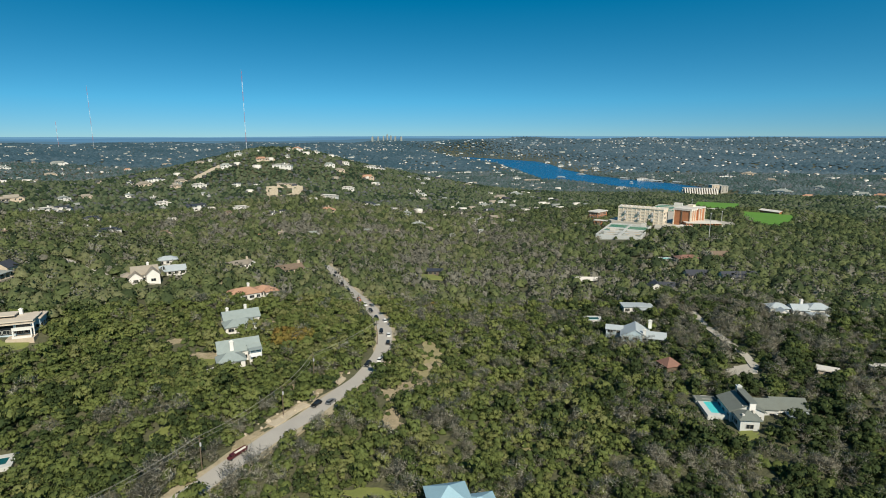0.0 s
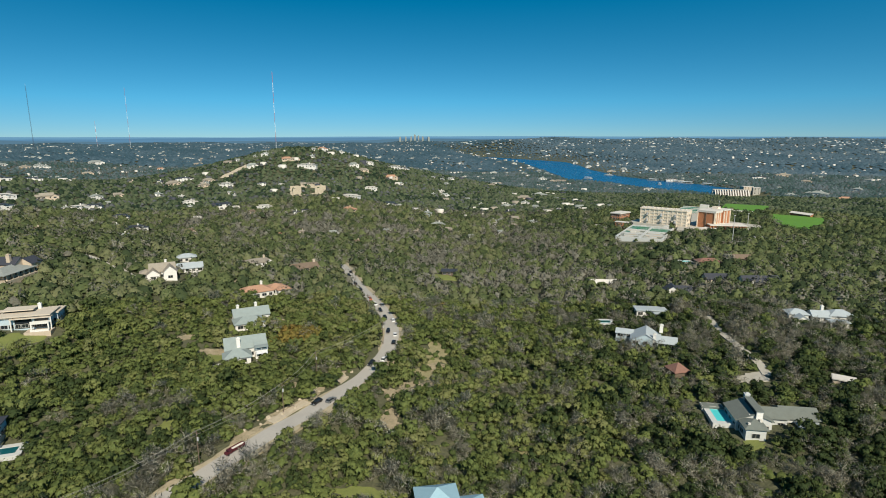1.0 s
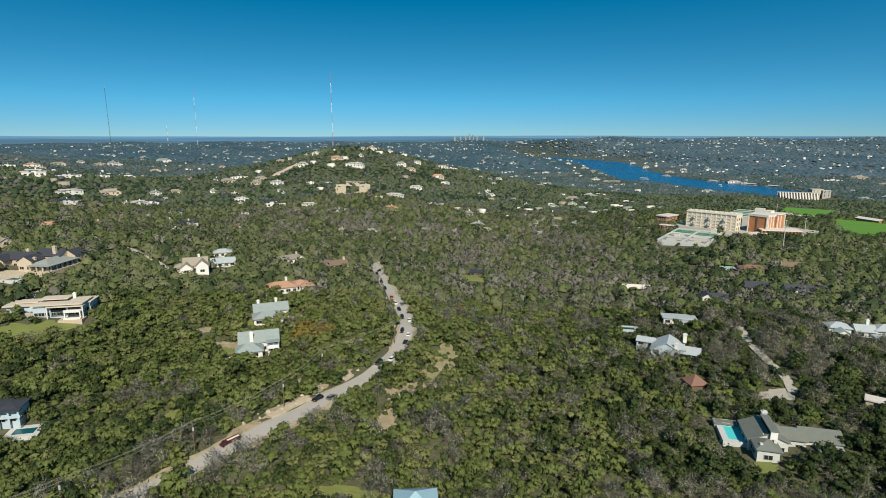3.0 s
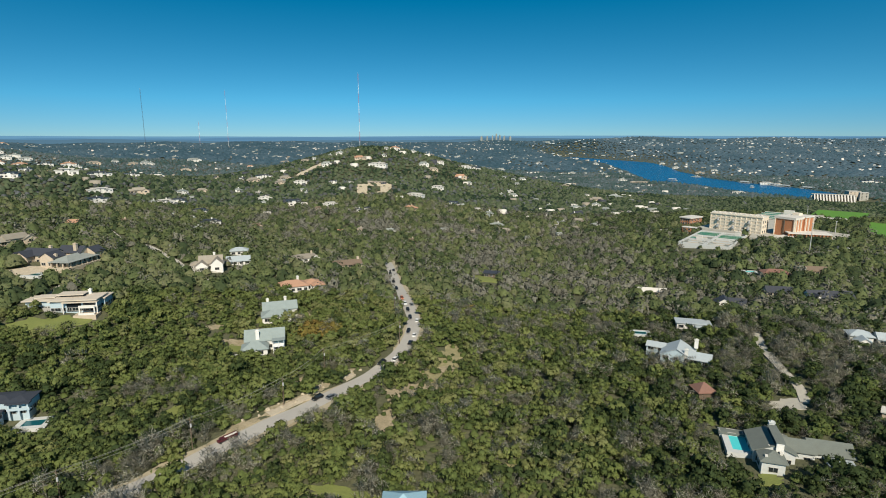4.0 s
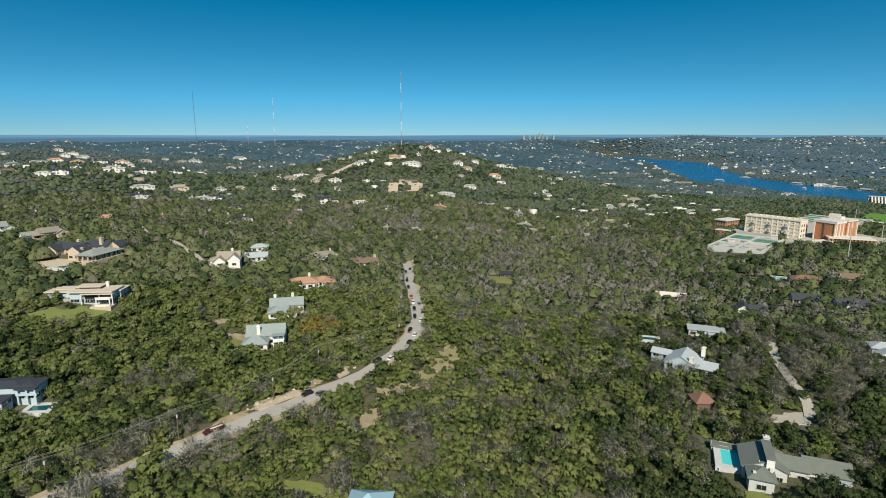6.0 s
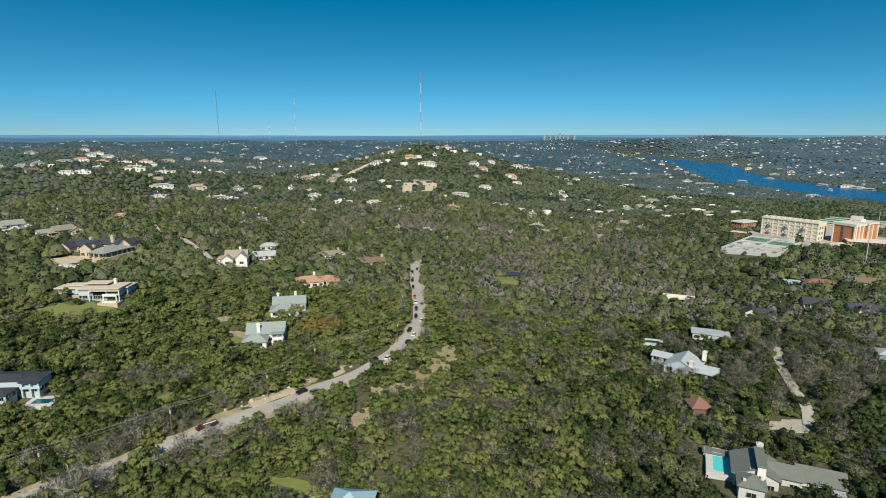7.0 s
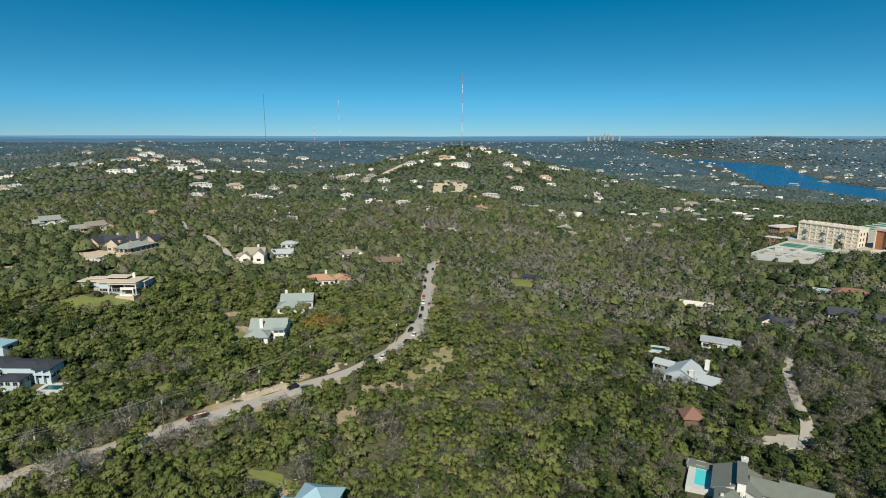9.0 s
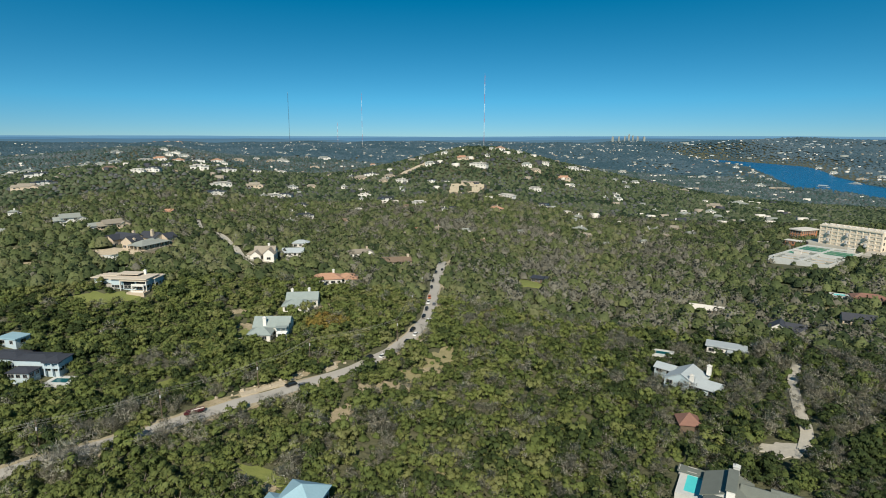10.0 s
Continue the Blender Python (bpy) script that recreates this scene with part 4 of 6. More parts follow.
def pool(x, y, rx, ry, turn, material=POOL, lift=0.9):
    """A swimming pool in its paved deck."""
    z = gz(x, y) + lift
    p = empty("swimming_pool", pose(x, y, z, 0, 0, turn), "turquoise swimming pool in a pale stone deck" if material is POOL else "dark water pool in a pale deck", "pool")
    bm = bmesh.new()
    d = 2.0
    for q in ((-rx - d, rx + d, -ry - d, -ry), (-rx - d, rx + d, ry, ry + d), (-rx - d, -rx, -ry, ry), (rx, rx + d, -ry, ry)):
        box(bm, *q, -2.5, 0.12)
    part("deck", bm, TANKWALL, p)
    bm = bmesh.new()
    box(bm, -rx, rx, -ry, ry, -1.5, -0.05)
    part("pool_water", bm, material, p)
    FOOT.append((x, y, max(rx, ry) + 3))
    v = Vector((45 - x, 5 - y)).normalized()
    FOOT.append((x + v.x * 7, y + v.y * 7, max(rx, ry) + 1))


pool(101, 190, 2.6, 4.5, -6)
pool(-140, 156, 3.4, 2.2, 22, DARKPOOL)
pool(-183, 357, 4, 2.5, 30)
pool(-237, 249, 5, 2.4, 4, DARKPOOL)
pool(85, 299, 3, 2, 0, DARKPOOL)
pool(178, 432, 3, 2, 0)
pool(184, 200, 3, 2, 0)

# ---- the water works ----
BARE_GROUND = [(-252, 818, 6), (-240, 820, 6), (-228, 824, 6), (-217, 828, 6)]


def local(a, b):
    """Centre, turn and length of the front that runs from a to b, seen with a on the left."""
    return math.degrees(math.atan2(b[1] - a[1], b[0] - a[0])), math.hypot(b[0] - a[0], b[1] - a[1])


PZ = 11.0
YARD = [(224, 577), (213, 551), (232, 537), (296, 545), (310, 585), (285, 620), (300, 655), (345, 722), (290, 735), (240, 685), (200, 628), (182, 606), (184, 598)]
yard = bmesh.new()
slab(yard, YARD[::-1], -9, PZ + 1.6)
tagged(part("pavement", yard, CONCRETE), "pale paved yard of the water works", "pavement", kind="structure")
FIELD_RINGS = [[(386, 835), (435, 809), (384, 721), (336, 745)], [(350, 640), (387, 708), (428, 674), (405, 630), (362, 588), (341, 612)]]
for ring in FIELD_RINGS:
    fb = bmesh.new()
    zs = [gz(*p) for p in ring]
    slab(fb, ring[::-1], min(zs) - 8, max(zs) + 0.4)
    tagged(part("field", fb, TURF), "bright green mown field on a levelled terrace", "field", kind="structure")
lw = bmesh.new()
slab(lw, [(190, 508), (199, 504), (231, 566), (223, 571)], -4, PZ - 0.8)
tagged(part("lawn_strip", lw, LAWN), "narrow grass bank beside the settling tank", "lawn", kind="structure")

FOOT.append((345, 588, 12)), FOOT.append((362, 576, 9)), FOOT.append((199, 505, 6)), FOOT.append((208, 520, 6)), FOOT.append((217, 538, 5))
# settling tank in front
tank = empty("settling_tank", pose(183.8, 551.2, PZ - 6, 0, 0, -27), "large open concrete settling tank with green water", "tank")
TW, TD, TH = 42.0, 78.0, 5.6
for q, nm in (((-TW / 2, TW / 2, -TD / 2, -TD / 2 + 1.4), "front_wall"), ((-TW / 2, TW / 2, TD / 2 - 1.4, TD / 2), "back_wall"), ((-TW / 2, -TW / 2 + 1.4, -TD / 2 + 1.4, TD / 2 - 1.4), "side_wall"), ((TW / 2 - 1.4, TW / 2, -TD / 2 + 1.4, TD / 2 - 1.4), "side_wall")):
    bm = bmesh.new()
    box(bm, *q, -8, TH)
    part(nm, bm, TANKWALL, tank)
bm = bmesh.new()
box(bm, -TW / 2 + 1.4, TW / 2 - 1.4, -TD / 2 + 1.4, TD / 2 - 1.4, -8, 4.4)
part("tank_floor", bm, WETCONCRETE, tank)
for x0, x1, y0, y1 in ((-19.4, -1.1, 12, 34), (1.1, 19.4, 5, 26), (-19.4, -12, -8, 0)):
    bm = bmesh.new()
    box(bm, x0, x1, y0, y1, 4.4, 4.9)
    part("water_basin", bm, TANKWATER, tank)
for x0, x1, y0, y1 in ((-0.9, 0.9, -TD / 2 + 1.4, TD / 2 - 1.4), (-19.6, -0.9, 9.6, 11.6), (0.9, 19.6, 2.6, 4.6), (0.9, 19.6, 26.4, 28), (-19.6, -0.9, -13, -12), (0.9, 19.6, -15, -14)):
    bm = bmesh.new()
    box(bm, x0, x1, y0, y1, 4.4, TH - 0.1)
    part("partition", bm, TANKWALL, tank)
tg = random.Random(5)
for side in (-1, 1):
    for k in range(11):
        y0 = -33 + k * 3.9
        if (side < 0 and y0 > 8) or (side > 0 and y0 > 1.5):
            continue
        bm = bmesh.new()
        x0 = 1.6 + tg.uniform(0, 6)
        x1 = 18.5 - tg.uniform(0, 5)
        box(bm, min(side * x0, side * x1), max(side * x0, side * x1), y0, y0 + tg.uniform(0.5, 1.3), 4.4, 5.1)
        part("launder", bm, TANKWALL if k % 3 else STONE, tank, "pale concrete launder trough")
for k in range(9):
    bm = bmesh.new()
    y0 = -34 + k * 4 if k < 5 else 3 + (k - 5) * 8
    for u in (-19, -1.6, 1.6, 19):
        bar(bm, (u, y0, 4.6), (u, y0, TH + 1.1), 0.1, 4)
    bar(bm, (-19, y0, TH + 1.1), (19, y0, TH + 1.1), 0.09, 4)
    part("railing", bm, STEEL, tank)
for u, v in ((-10, -12), (14, 31)):
    bm = bmesh.new()
    box(bm, u - 2.4, u + 2.4, v - 1.6, v + 1.6, 4.6, 8.4)
    box(bm, u - 2.7, u + 2.7, v - 1.9, v + 1.9, 8.4, 8.8)
    part("pump_house", bm, R_WHITE, tank)

# cream filter building
cream = empty("filter_building", pose(215, 591, PZ, 0, 0, -37.5), "long cream precast building with recessed panel grid", "building")
CW, CD, CH = 48.0, 15.0, 16.5
bm = bmesh.new()
box(bm, -CW / 2, CW / 2, -CD / 2, CD / 2, -5, CH)
part("wall", bm, CREAM, cream)
pil, ban = bmesh.new(), bmesh.new()
box(pil, -0.45, 0.45, -0.5, 0, 0, CH)
pm = part("pilaster", pil, CREAM, cream)
for k in range(11):
    x = -CW / 2 + 0.45 + k * (CW - 0.9) / 10
    if k == 0:
        pm.matrix_basis = pose(x, -CD / 2, 0)
    else:
        again("pilaster", pm.data, cream, pose(x, -CD / 2, 0))
for k in range(6):
    z = k * (CH - 0.8) / 5
    bm = bmesh.new()
    box(bm, -CW / 2 - 0.1, CW / 2 + 0.1, -CD / 2 - 0.4, -CD / 2, z, z + (1.3 if k else 0.9))
    part("cornice", bm, CREAM, cream)
# thin tan strips paint the shade inside the recessed panels
shade_bm = bmesh.new()
box(shade_bm, -1.5, 1.5, -0.12, 0, 0, 0.45)
shade_m = part("louvre", shade_bm, STONE, cream)
for r in range(5):
    for k in range(10):
        m = pose(-CW / 2 + (k + 0.5) * CW / 10, -CD / 2 - 0.02, 1.5 + r * (CH - 0.8) / 5)
        if r == k == 0:
            shade_m.matrix_basis = m
        else:
            again("louvre", shade_m.data, cream, m)
for r in range(3):
    for k in range(3):
        window(cream, pose(0, 0, 0, 0, 0, 90) @ pose(-5 + k * 5, -CW / 2 - 0.05, 2.2 + r * 4.6), 2.0, 2.2)
for k in (2, 5, 8):
    for z in (4.2, 10.6):
        x = -CW / 2 + (k - 0.3) * CW / 10
        bm = bmesh.new()
        box(bm, x - 1.0, x + 1.0, -CD / 2 - 3.0, -CD / 2 - 0.7, z, z + 0.3)
        box(bm, x - 0.6, x + 0.6, -CD / 2 - 2.6, -CD / 2 - 0.7, z + 0.3, z + 2.6)
        bar(bm, (x - 1, -CD / 2 - 2.9, z), (x - 1, -CD / 2 - 0.7, z - 1.8), 0.15, 4)
        bar(bm, (x + 1, -CD / 2 - 2.9, z), (x + 1, -CD / 2 - 0.7, z - 1.8), 0.15, 4)
        part("duct_hood", bm, STEEL, cream, "grey steel duct hood")
bm = bmesh.new()
box(bm, -CW / 2 - 0.3, CW / 2 + 0.3, -CD / 2 - 0.9, -CD / 2 + 0.4, CH, CH + 1.0)
box(bm, -CW / 2 - 0.3, CW / 2 + 0.3, CD / 2 - 0.4, CD / 2 + 0.3, CH, CH + 1.0)
part("parapet", bm, CREAM, cream)
bm = bmesh.new()
box(bm, -CW / 2, CW / 2, -CD / 2 + 0.4, CD / 2 - 0.4, CH, CH + 0.2)
part("roof", bm, R_WHITE, cream)
for k in range(10):
    bm = bmesh.new()
    x = -CW / 2 + (k + 0.5) * CW / 10
    box(bm, x - 1.7, x + 1.7, -7, -3, CH + 0.2, CH + 1.9)
    bar(bm, (x, -5, CH + 1.9), (x, -5, CH + 2.6), 0.8, 8)
    part("roof_unit", bm, R_WHITE, cream)

# orange brick building
brick_hall = empty("brick_building", pose(257, 575, PZ, 0, 0, -48), "tall orange brick building with white roof and fins", "building")
OW, OD, OH = 18.0, 28.0, 17.0
bm = bmesh.new()
box(bm, -OW / 2, OW / 2, -OD / 2, OD / 2 - 14, -5, OH)
box(bm, -OW / 2 + 2, OW / 2 + 1.5, OD / 2 - 14, OD / 2, -5, OH + 1.2)
part("wall", bm, BRICK, brick_hall)
bm = bmesh.new()
box(bm, -OW / 2 - 0.6, OW / 2 + 0.6, -OD / 2 - 0.6, OD / 2 - 14, OH, OH + 2.0)
box(bm, -OW / 2 + 1.4, OW / 2 + 2.1, OD / 2 - 14, OD / 2 + 0.6, OH + 1.2, OH + 2.4)
part("roof", bm, R_WHITE, brick_hall)
for u in (-OW / 2 + 0.3, -0.3, OW / 2 - 0.4):
    bm = bmesh.new()
    box(bm, u - 0.45, u + 0.45, -OD / 2 - 0.7, -OD / 2, 0, OH)
    part("fin", bm, TIMBER if abs(u) < 1 else CREAM, brick_hall)
for v in (-OD / 2 + 0.6, -OD / 2 + 5, -OD / 2 + 9.6, -OD / 2 + 14.6, -OD / 2 + 20, OD / 2 - 0.6):
    bm = bmesh.new()
    u = OW / 2 + (1.5 if v > OD / 2 - 14 else 0)
    box(bm, u, u + 0.9, v - 0.5, v + 0.5, 0, OH + 0.6)
    part("fin", bm, CREAM, brick_hall, "pale concrete fin")
bm = bmesh.new()
box(bm, -3, 3, 3, 9, OH + 2.4, OH + 4.4)
part("roof_house", bm, CREAM, brick_hall)
annex = empty("low_annex", pose(264, 560, PZ, 0, 0, -6), "low brick office wing with white flat roof and columns", "building")
bm = bmesh.new()
box(bm, -16, 16, -7, 7, -5, 5.4)
part("wall", bm, BRICK, annex)
bm = bmesh.new()
box(bm, -17, 17, -8.8, 8, 5.4, 6.2)
part("roof", bm, R_WHITE, annex)
for k in range(13):
    bm = bmesh.new()
    x = -16.5 + k * 33 / 12
    box(bm, x - 0.45, x + 0.45, -8.4, -7.0, -5, 5.4)
    part("column", bm, BRICK, annex)
    if k < 12:
        window(annex, pose(x + 1.4, -7.05, 1.0), 1.6, 2.8)
ramp = bmesh.new()
slab(ramp, [(234, 553), (246, 546), (256, 556), (246, 562)], 6, PZ + 3.2)
part("canopy", ramp, R_WHITE, annex).matrix_basis = annex.matrix_basis.inverted()

small = empty("brick_office", pose(191, 677, 4.5, 0, 0, -45), "small orange brick office with white flat roof", "building")
bm = bmesh.new()
box(bm, -6, 6, -11, 11, -4, 7.6)
part("wall", bm, BRICK, small)
bm = bmesh.new()
box(bm, -7, 7, -12, 12, 7.6, 8.8)
part("roof", bm, R_WHITE, small)
for side, run, off in ((0, 12, 11), (1, 22, 6)):
    for k in range(int(run / 2.9)):
        for z in (0.8, 4.4):
            window(small, pose(0, 0, 0, 0, 0, 90 * side) @ pose(-run / 2 + 1.5 + k * 2.9, -off - 0.04, z), 1.5, 2.4)
FOOT.append((191, 674, 12)), FOOT.append((186, 662, 9)), FOOT.append((182, 650, 7))
patch("car_park", 158, 640, 22, 9, 20, CONCRETE, "pale gravel car park beside the brick office", "car park", lift=0.6)
FOOT.append((158, 638, 16)), FOOT.append((150, 622, 10))
house("garage", "low service shed with pale flat roof", 175, 606, -30, [(0, 0, 14, 7, 1.1, "f", 0.6)], BRICK, R_WHITE, base=8)

# tanks behind
rear = empty("settling_tank", pose(293, 697, PZ - 2.5, 0, 0, -32), "round cornered rear settling tanks with green water", "tank")
bm = bmesh.new()
box(bm, -26, 26, -34, 34, -6, 4.4)
part("tank_body", bm, CONCRETE, rear)
for x0, x1, y0, y1 in ((-25, -1, -31, -1.2), (1, 25, -31, -1.2), (-25, -1, 1.2, 31), (1, 25, 1.2, 31)):
    bm = bmesh.new()
    box(bm, x0, x1, y0, y1, 4.4, 4.7)
    part("water_basin", bm, TANKWATER, rear)
for y0 in (-32, -16, 0, 16, 32):
    bm = bmesh.new()
    box(bm, -26, 26, y0 - 0.7, y0 + 0.7, 4.8, 5.4)
    part("walkway", bm, R_WHITE, rear)
bm = bmesh.new()
box(bm, -4, 6, 20, 27, 4.7, 9.5)
part("pump_house", bm, R_WHITE, rear)
house("shed", "long shed with white roof and brick end", 416, 695, -68, [(0, 0, 28, 10, 1.6, "x", 1.5)], BRICK, R_WHITE, every=5)
house("shed", "low white service building", 352, 716, -20, [(0, 0, 26, 9, 1.2, "f", 0.6)], WHITE, R_WHITE, every=5)
house("shed", "low pale service building beside the field", 330, 728, -25, [(0, 0, 16, 8, 1.4, "f", 0.6)], STONE, R_WHITE, every=5)


def light_pole(x, y, h, z=None):
    p = empty("light_mast", pose(x, y, gz(x, y) if z is None else z), "tall slender steel light mast", "mast")
    bm = bmesh.new()
    bar(bm, (0, 0, -1), (0, 0, h), 0.42, 8, 0.22)
    part("pole", bm, STEEL, p)
    bm = bmesh.new()
    box(bm, -0.7, 0.7, -0.4, 0.4, h, h + 0.5)
    part("lamp_head", bm, STEEL, p)


light_pole(235, 481, 26)
light_pole(338, 748, 14)
light_pole(300, 590, 14)


def car(x, y, turn, paint, label, kind="car", z=None):
    """A road car: body with bonnet, cabin glass, wheels and lights. Its nose points along +y."""
    L, W = (4.7, 1.85) if kind == "car" else (5.3, 1.95)
    c = empty("pickup_truck" if kind == "pickup" else "car", pose(x, y, gz(x, y) + 0.5 if z is None else z, 0, 0, turn), label, "pickup truck" if kind == "pickup" else "car", "cars on the road")
    bm = bmesh.new()
    prof = [(-L / 2, 0.35), (-L / 2, 0.85), (-L / 2 + 0.2, 0.98), (L * 0.18, 0.98), (L / 2 - 0.15, 0.82), (L / 2, 0.65), (L / 2, 0.35)]
    a, b = [[bm.verts.new((s * W / 2, p, q)) for p, q in prof] for s in (-1, 1)]
    for k in range(len(prof)):
        bm.faces.new((a[k], a[(k + 1) % 7], b[(k + 1) % 7], b[k]))
    bm.faces.new(a), bm.faces.new(b[::-1])
    cab = [(-L * 0.46, L * 0.22, 0.98), (-L * 0.36, L * 0.04, 1.5)] if kind == "car" else [(-L * 0.12, L * 0.24, 0.98), (-L * 0.08, L * 0.10, 1.75)]
    bmesh.ops.recalc_face_normals(bm, faces=bm.faces)
    part("body", bm, paint, c)
    bm = bmesh.new()
    (y0, y1, z0), (y2, y3, z1) = cab
    lo = [bm.verts.new(v) for v in ((-W / 2 + 0.06, y0, z0), (W / 2 - 0.06, y0, z0), (W / 2 - 0.06, y1, z0), (-W / 2 + 0.06, y1, z0))]
    hi = [bm.verts.new(v) for v in ((-W / 2 + 0.28, y2, z1), (W / 2 - 0.28, y2, z1), (W / 2 - 0.28, y3, z1), (-W / 2 + 0.28, y3, z1))]
    for k in range(4):
        bm.faces.new((lo[k], lo[(k + 1) % 4], hi[(k + 1) % 4], hi[k]))
    bm.faces.new(hi)
    part("cabin_glass", bm, GLASS, c)
    bm = bmesh.new()
    box(bm, -W / 2 + 0.28, W / 2 - 0.28, y2, y3, z1, z1 + 0.06)
    part("roof", bm, paint, c)
    for sx in (-1, 1):
        for sy in (-0.31, 0.32):
            bm = bmesh.new()
            bar(bm, (sx * (W / 2 - 0.2), sy * L, 0.33), (sx * (W / 2 + 0.02), sy * L, 0.33), 0.33, 12)
            part("wheel", bm, TYRE, c)
        bm = bmesh.new()
        box(bm, sx * W * 0.38 - 0.2, sx * W * 0.38 + 0.2, L / 2 - 0.05, L / 2 + 0.03, 0.58, 0.74)
        part("headlight", bm, WHITEPAINT, c)
    return c


TYRE = mat("tyre_rubber", (0.02, 0.02, 0.02), None, 4.0, 0.9)
P_BLACK = mat("black_car_paint", (0.012, 0.012, 0.014), None, 1.0, 0.25)
P_WHITE = mat("white_car_paint", (0.78, 0.78, 0.76), None, 1.0, 0.3)
P_GREY = mat("grey_car_paint", (0.16, 0.17, 0.18), None, 1.0, 0.3, 0.4)
P_RED = mat("dark_red_truck_paint", (0.085, 0.011, 0.016), None, 1.0, 0.35)
P_ORANGE = mat("orange_car_paint", (0.50, 0.14, 0.04), None, 1.0, 0.35)


def on_road(s):
    """The place and heading at s metres along the road, and the way to its right."""
    for p, q in zip(ROADLINE, ROADLINE[1:]):
        d = math.hypot(q[0] - p[0], q[1] - p[1])
        if s <= d:
            t = s / d
            n = Vector((q[1] - p[1], p[0] - q[0])).normalized()
            return p[0] + (q[0] - p[0]) * t, p[1] + (q[1] - p[1]) * t, math.degrees(math.atan2(-(q[0] - p[0]), q[1] - p[1])), n
        s -= d
    return (*ROADLINE[-1], 0, Vector((1, 0)))


# lane -1 comes down the hill, +1 goes up
CARS = [(111, -1, "k"), (115, 1, "g"), (149, -1, "k"), (155, 1, "w"), (174, 1, "k"), (188, -1, "k"), (184, 1, "w"), (206, 1, "w"), (211, -1, "k"), (225, -1, "k"), (238, -1, "w"), (236, 1, "g"), (251, -1, "o"), (278, -1, "k"), (295, -1, "k"), (323, -1, "k"), (338, 1, "k"), (361, -1, "g"), (372, -1, "k")]
LOOKS = {"k": (P_BLACK, "black car on the asphalt road"), "w": (P_WHITE, "white car on the asphalt road"), "g": (P_GREY, "grey car on the asphalt road"), "o": (P_ORANGE, "orange car on the asphalt road")}
first = {}
for s, lane, c in CARS:
    px, py, turn, n = on_road(s)
    px, py = px + n.x * lane * 1.75, py + n.y * lane * 1.75
    if c in first:
        copy_thing(first[c], pose(px, py, gz(px, py) + 0.43, 0, 0, turn + (180 if lane < 0 else 0)))
    else:
        first[c] = car(px, py, turn + (180 if lane < 0 else 0), *LOOKS[c], z=gz(px, py) + 0.43)
px, py, turn, n = on_road(75)
px, py = px - n.x * 1.6, py - n.y * 1.6
truck = empty("dump_truck", pose(px, py, gz(px, py) + 0.43, 0, 0, turn + 180) @ Matrix.Scale(0.62, 4), "dump truck with a dark red tipping body on the road", "truck")
bm = bmesh.new()
box(bm, -1.15, 1.15, 2.6, 4.6, 0.9, 2.7)
box(bm, -1.0, 1.0, 4.6, 6.0, 0.8, 1.9)
part("cab", bm, P_RED, truck)
bm = bmesh.new()
box(bm, -1.0, 1.0, 4.55, 4.66, 1.95, 2.6)
box(bm, -1.18, 1.18, 3.2, 4.2, 1.8, 2.5)
part("windscreen", bm, GLASS, truck)
bm = bmesh.new()
box(bm, -0.5, 0.5, -5.0, 5.6, 0.6, 0.9)
part("chassis", bm, TYRE, truck)
bm = bmesh.new()
lo = [bm.verts.new(v) for v in ((-1.05, -5.0, 1.0), (1.05, -5.0, 1.0), (1.05, 2.2, 1.0), (-1.05, 2.2, 1.0))]
hi = [bm.verts.new(v) for v in ((-1.3, -5.3, 2.7), (1.3, -5.3, 2.7), (1.3, 2.4, 2.7), (-1.3, 2.4, 2.7))]
bm.faces.new(lo[::-1])
for k in range(4):
    bm.faces.new((lo[k], lo[(k + 1) % 4], hi[(k + 1) % 4], hi[k]))
inn = [bm.verts.new(v) for v in ((-1.1, -5.0, 1.9), (1.1, -5.0, 1.9), (1.1, 2.1, 1.9), (-1.1, 2.1, 1.9))]
for k in range(4):
    bm.faces.new((hi[k], hi[(k + 1) % 4], inn[(k + 1) % 4], inn[k]))
bm.faces.new(inn)
part("tipping_body", bm, P_RED, truck, "dark red tipping body")
bm = bmesh.new()
vs = [[bm.verts.new((u, v, 1.95 + h)) for u, h in ((-1.08, 0), (-0.5, 0.6), (0.5, 0.65), (1.08, 0))] for v in (-4.9, -2.5, 0, 2.0)]
for r0, r1 in zip(vs, vs[1:]):
    for k in range(3):
        bm.faces.new((r0[k], r0[k + 1], r1[k + 1], r1[k]))
bm.faces.new(vs[0]), bm.faces.new(vs[-1][::-1])
part("gravel_load", bm, R_WHITE, truck, "pale gravel heaped in the body")
for sx in (-1, 1):
    for v in (-4.2, -3.0, -1.8, 4.9):
        bm = bmesh.new()
        bar(bm, (sx * 0.85, v, 0.5), (sx * 1.2, v, 0.5), 0.5, 12)
        part("wheel", bm, TYRE, truck)


# parked cars among the trees by the water works
for k in range(14):
    c = "wgwkwwgw"[k % 8]
    px, py = 262 + (k % 7) * 3.2 + (k // 7) * 4, 524 - (k % 7) * 1.1 - (k // 7) * 9
    copy_thing(first[c], pose(px, py, gz(px, py) + 0.5, 0, 0, 20 + k % 3))
patch("car_park", 275, 517, 18, 9, -20, CONCRETE, "pale gravel car park under the trees", "car park", lift=0.3)
FOOT.append((268, 520, 7)), FOOT.append((280, 515, 7)), FOOT.append((266, 508, 5)), FOOT.append((279, 503, 5))


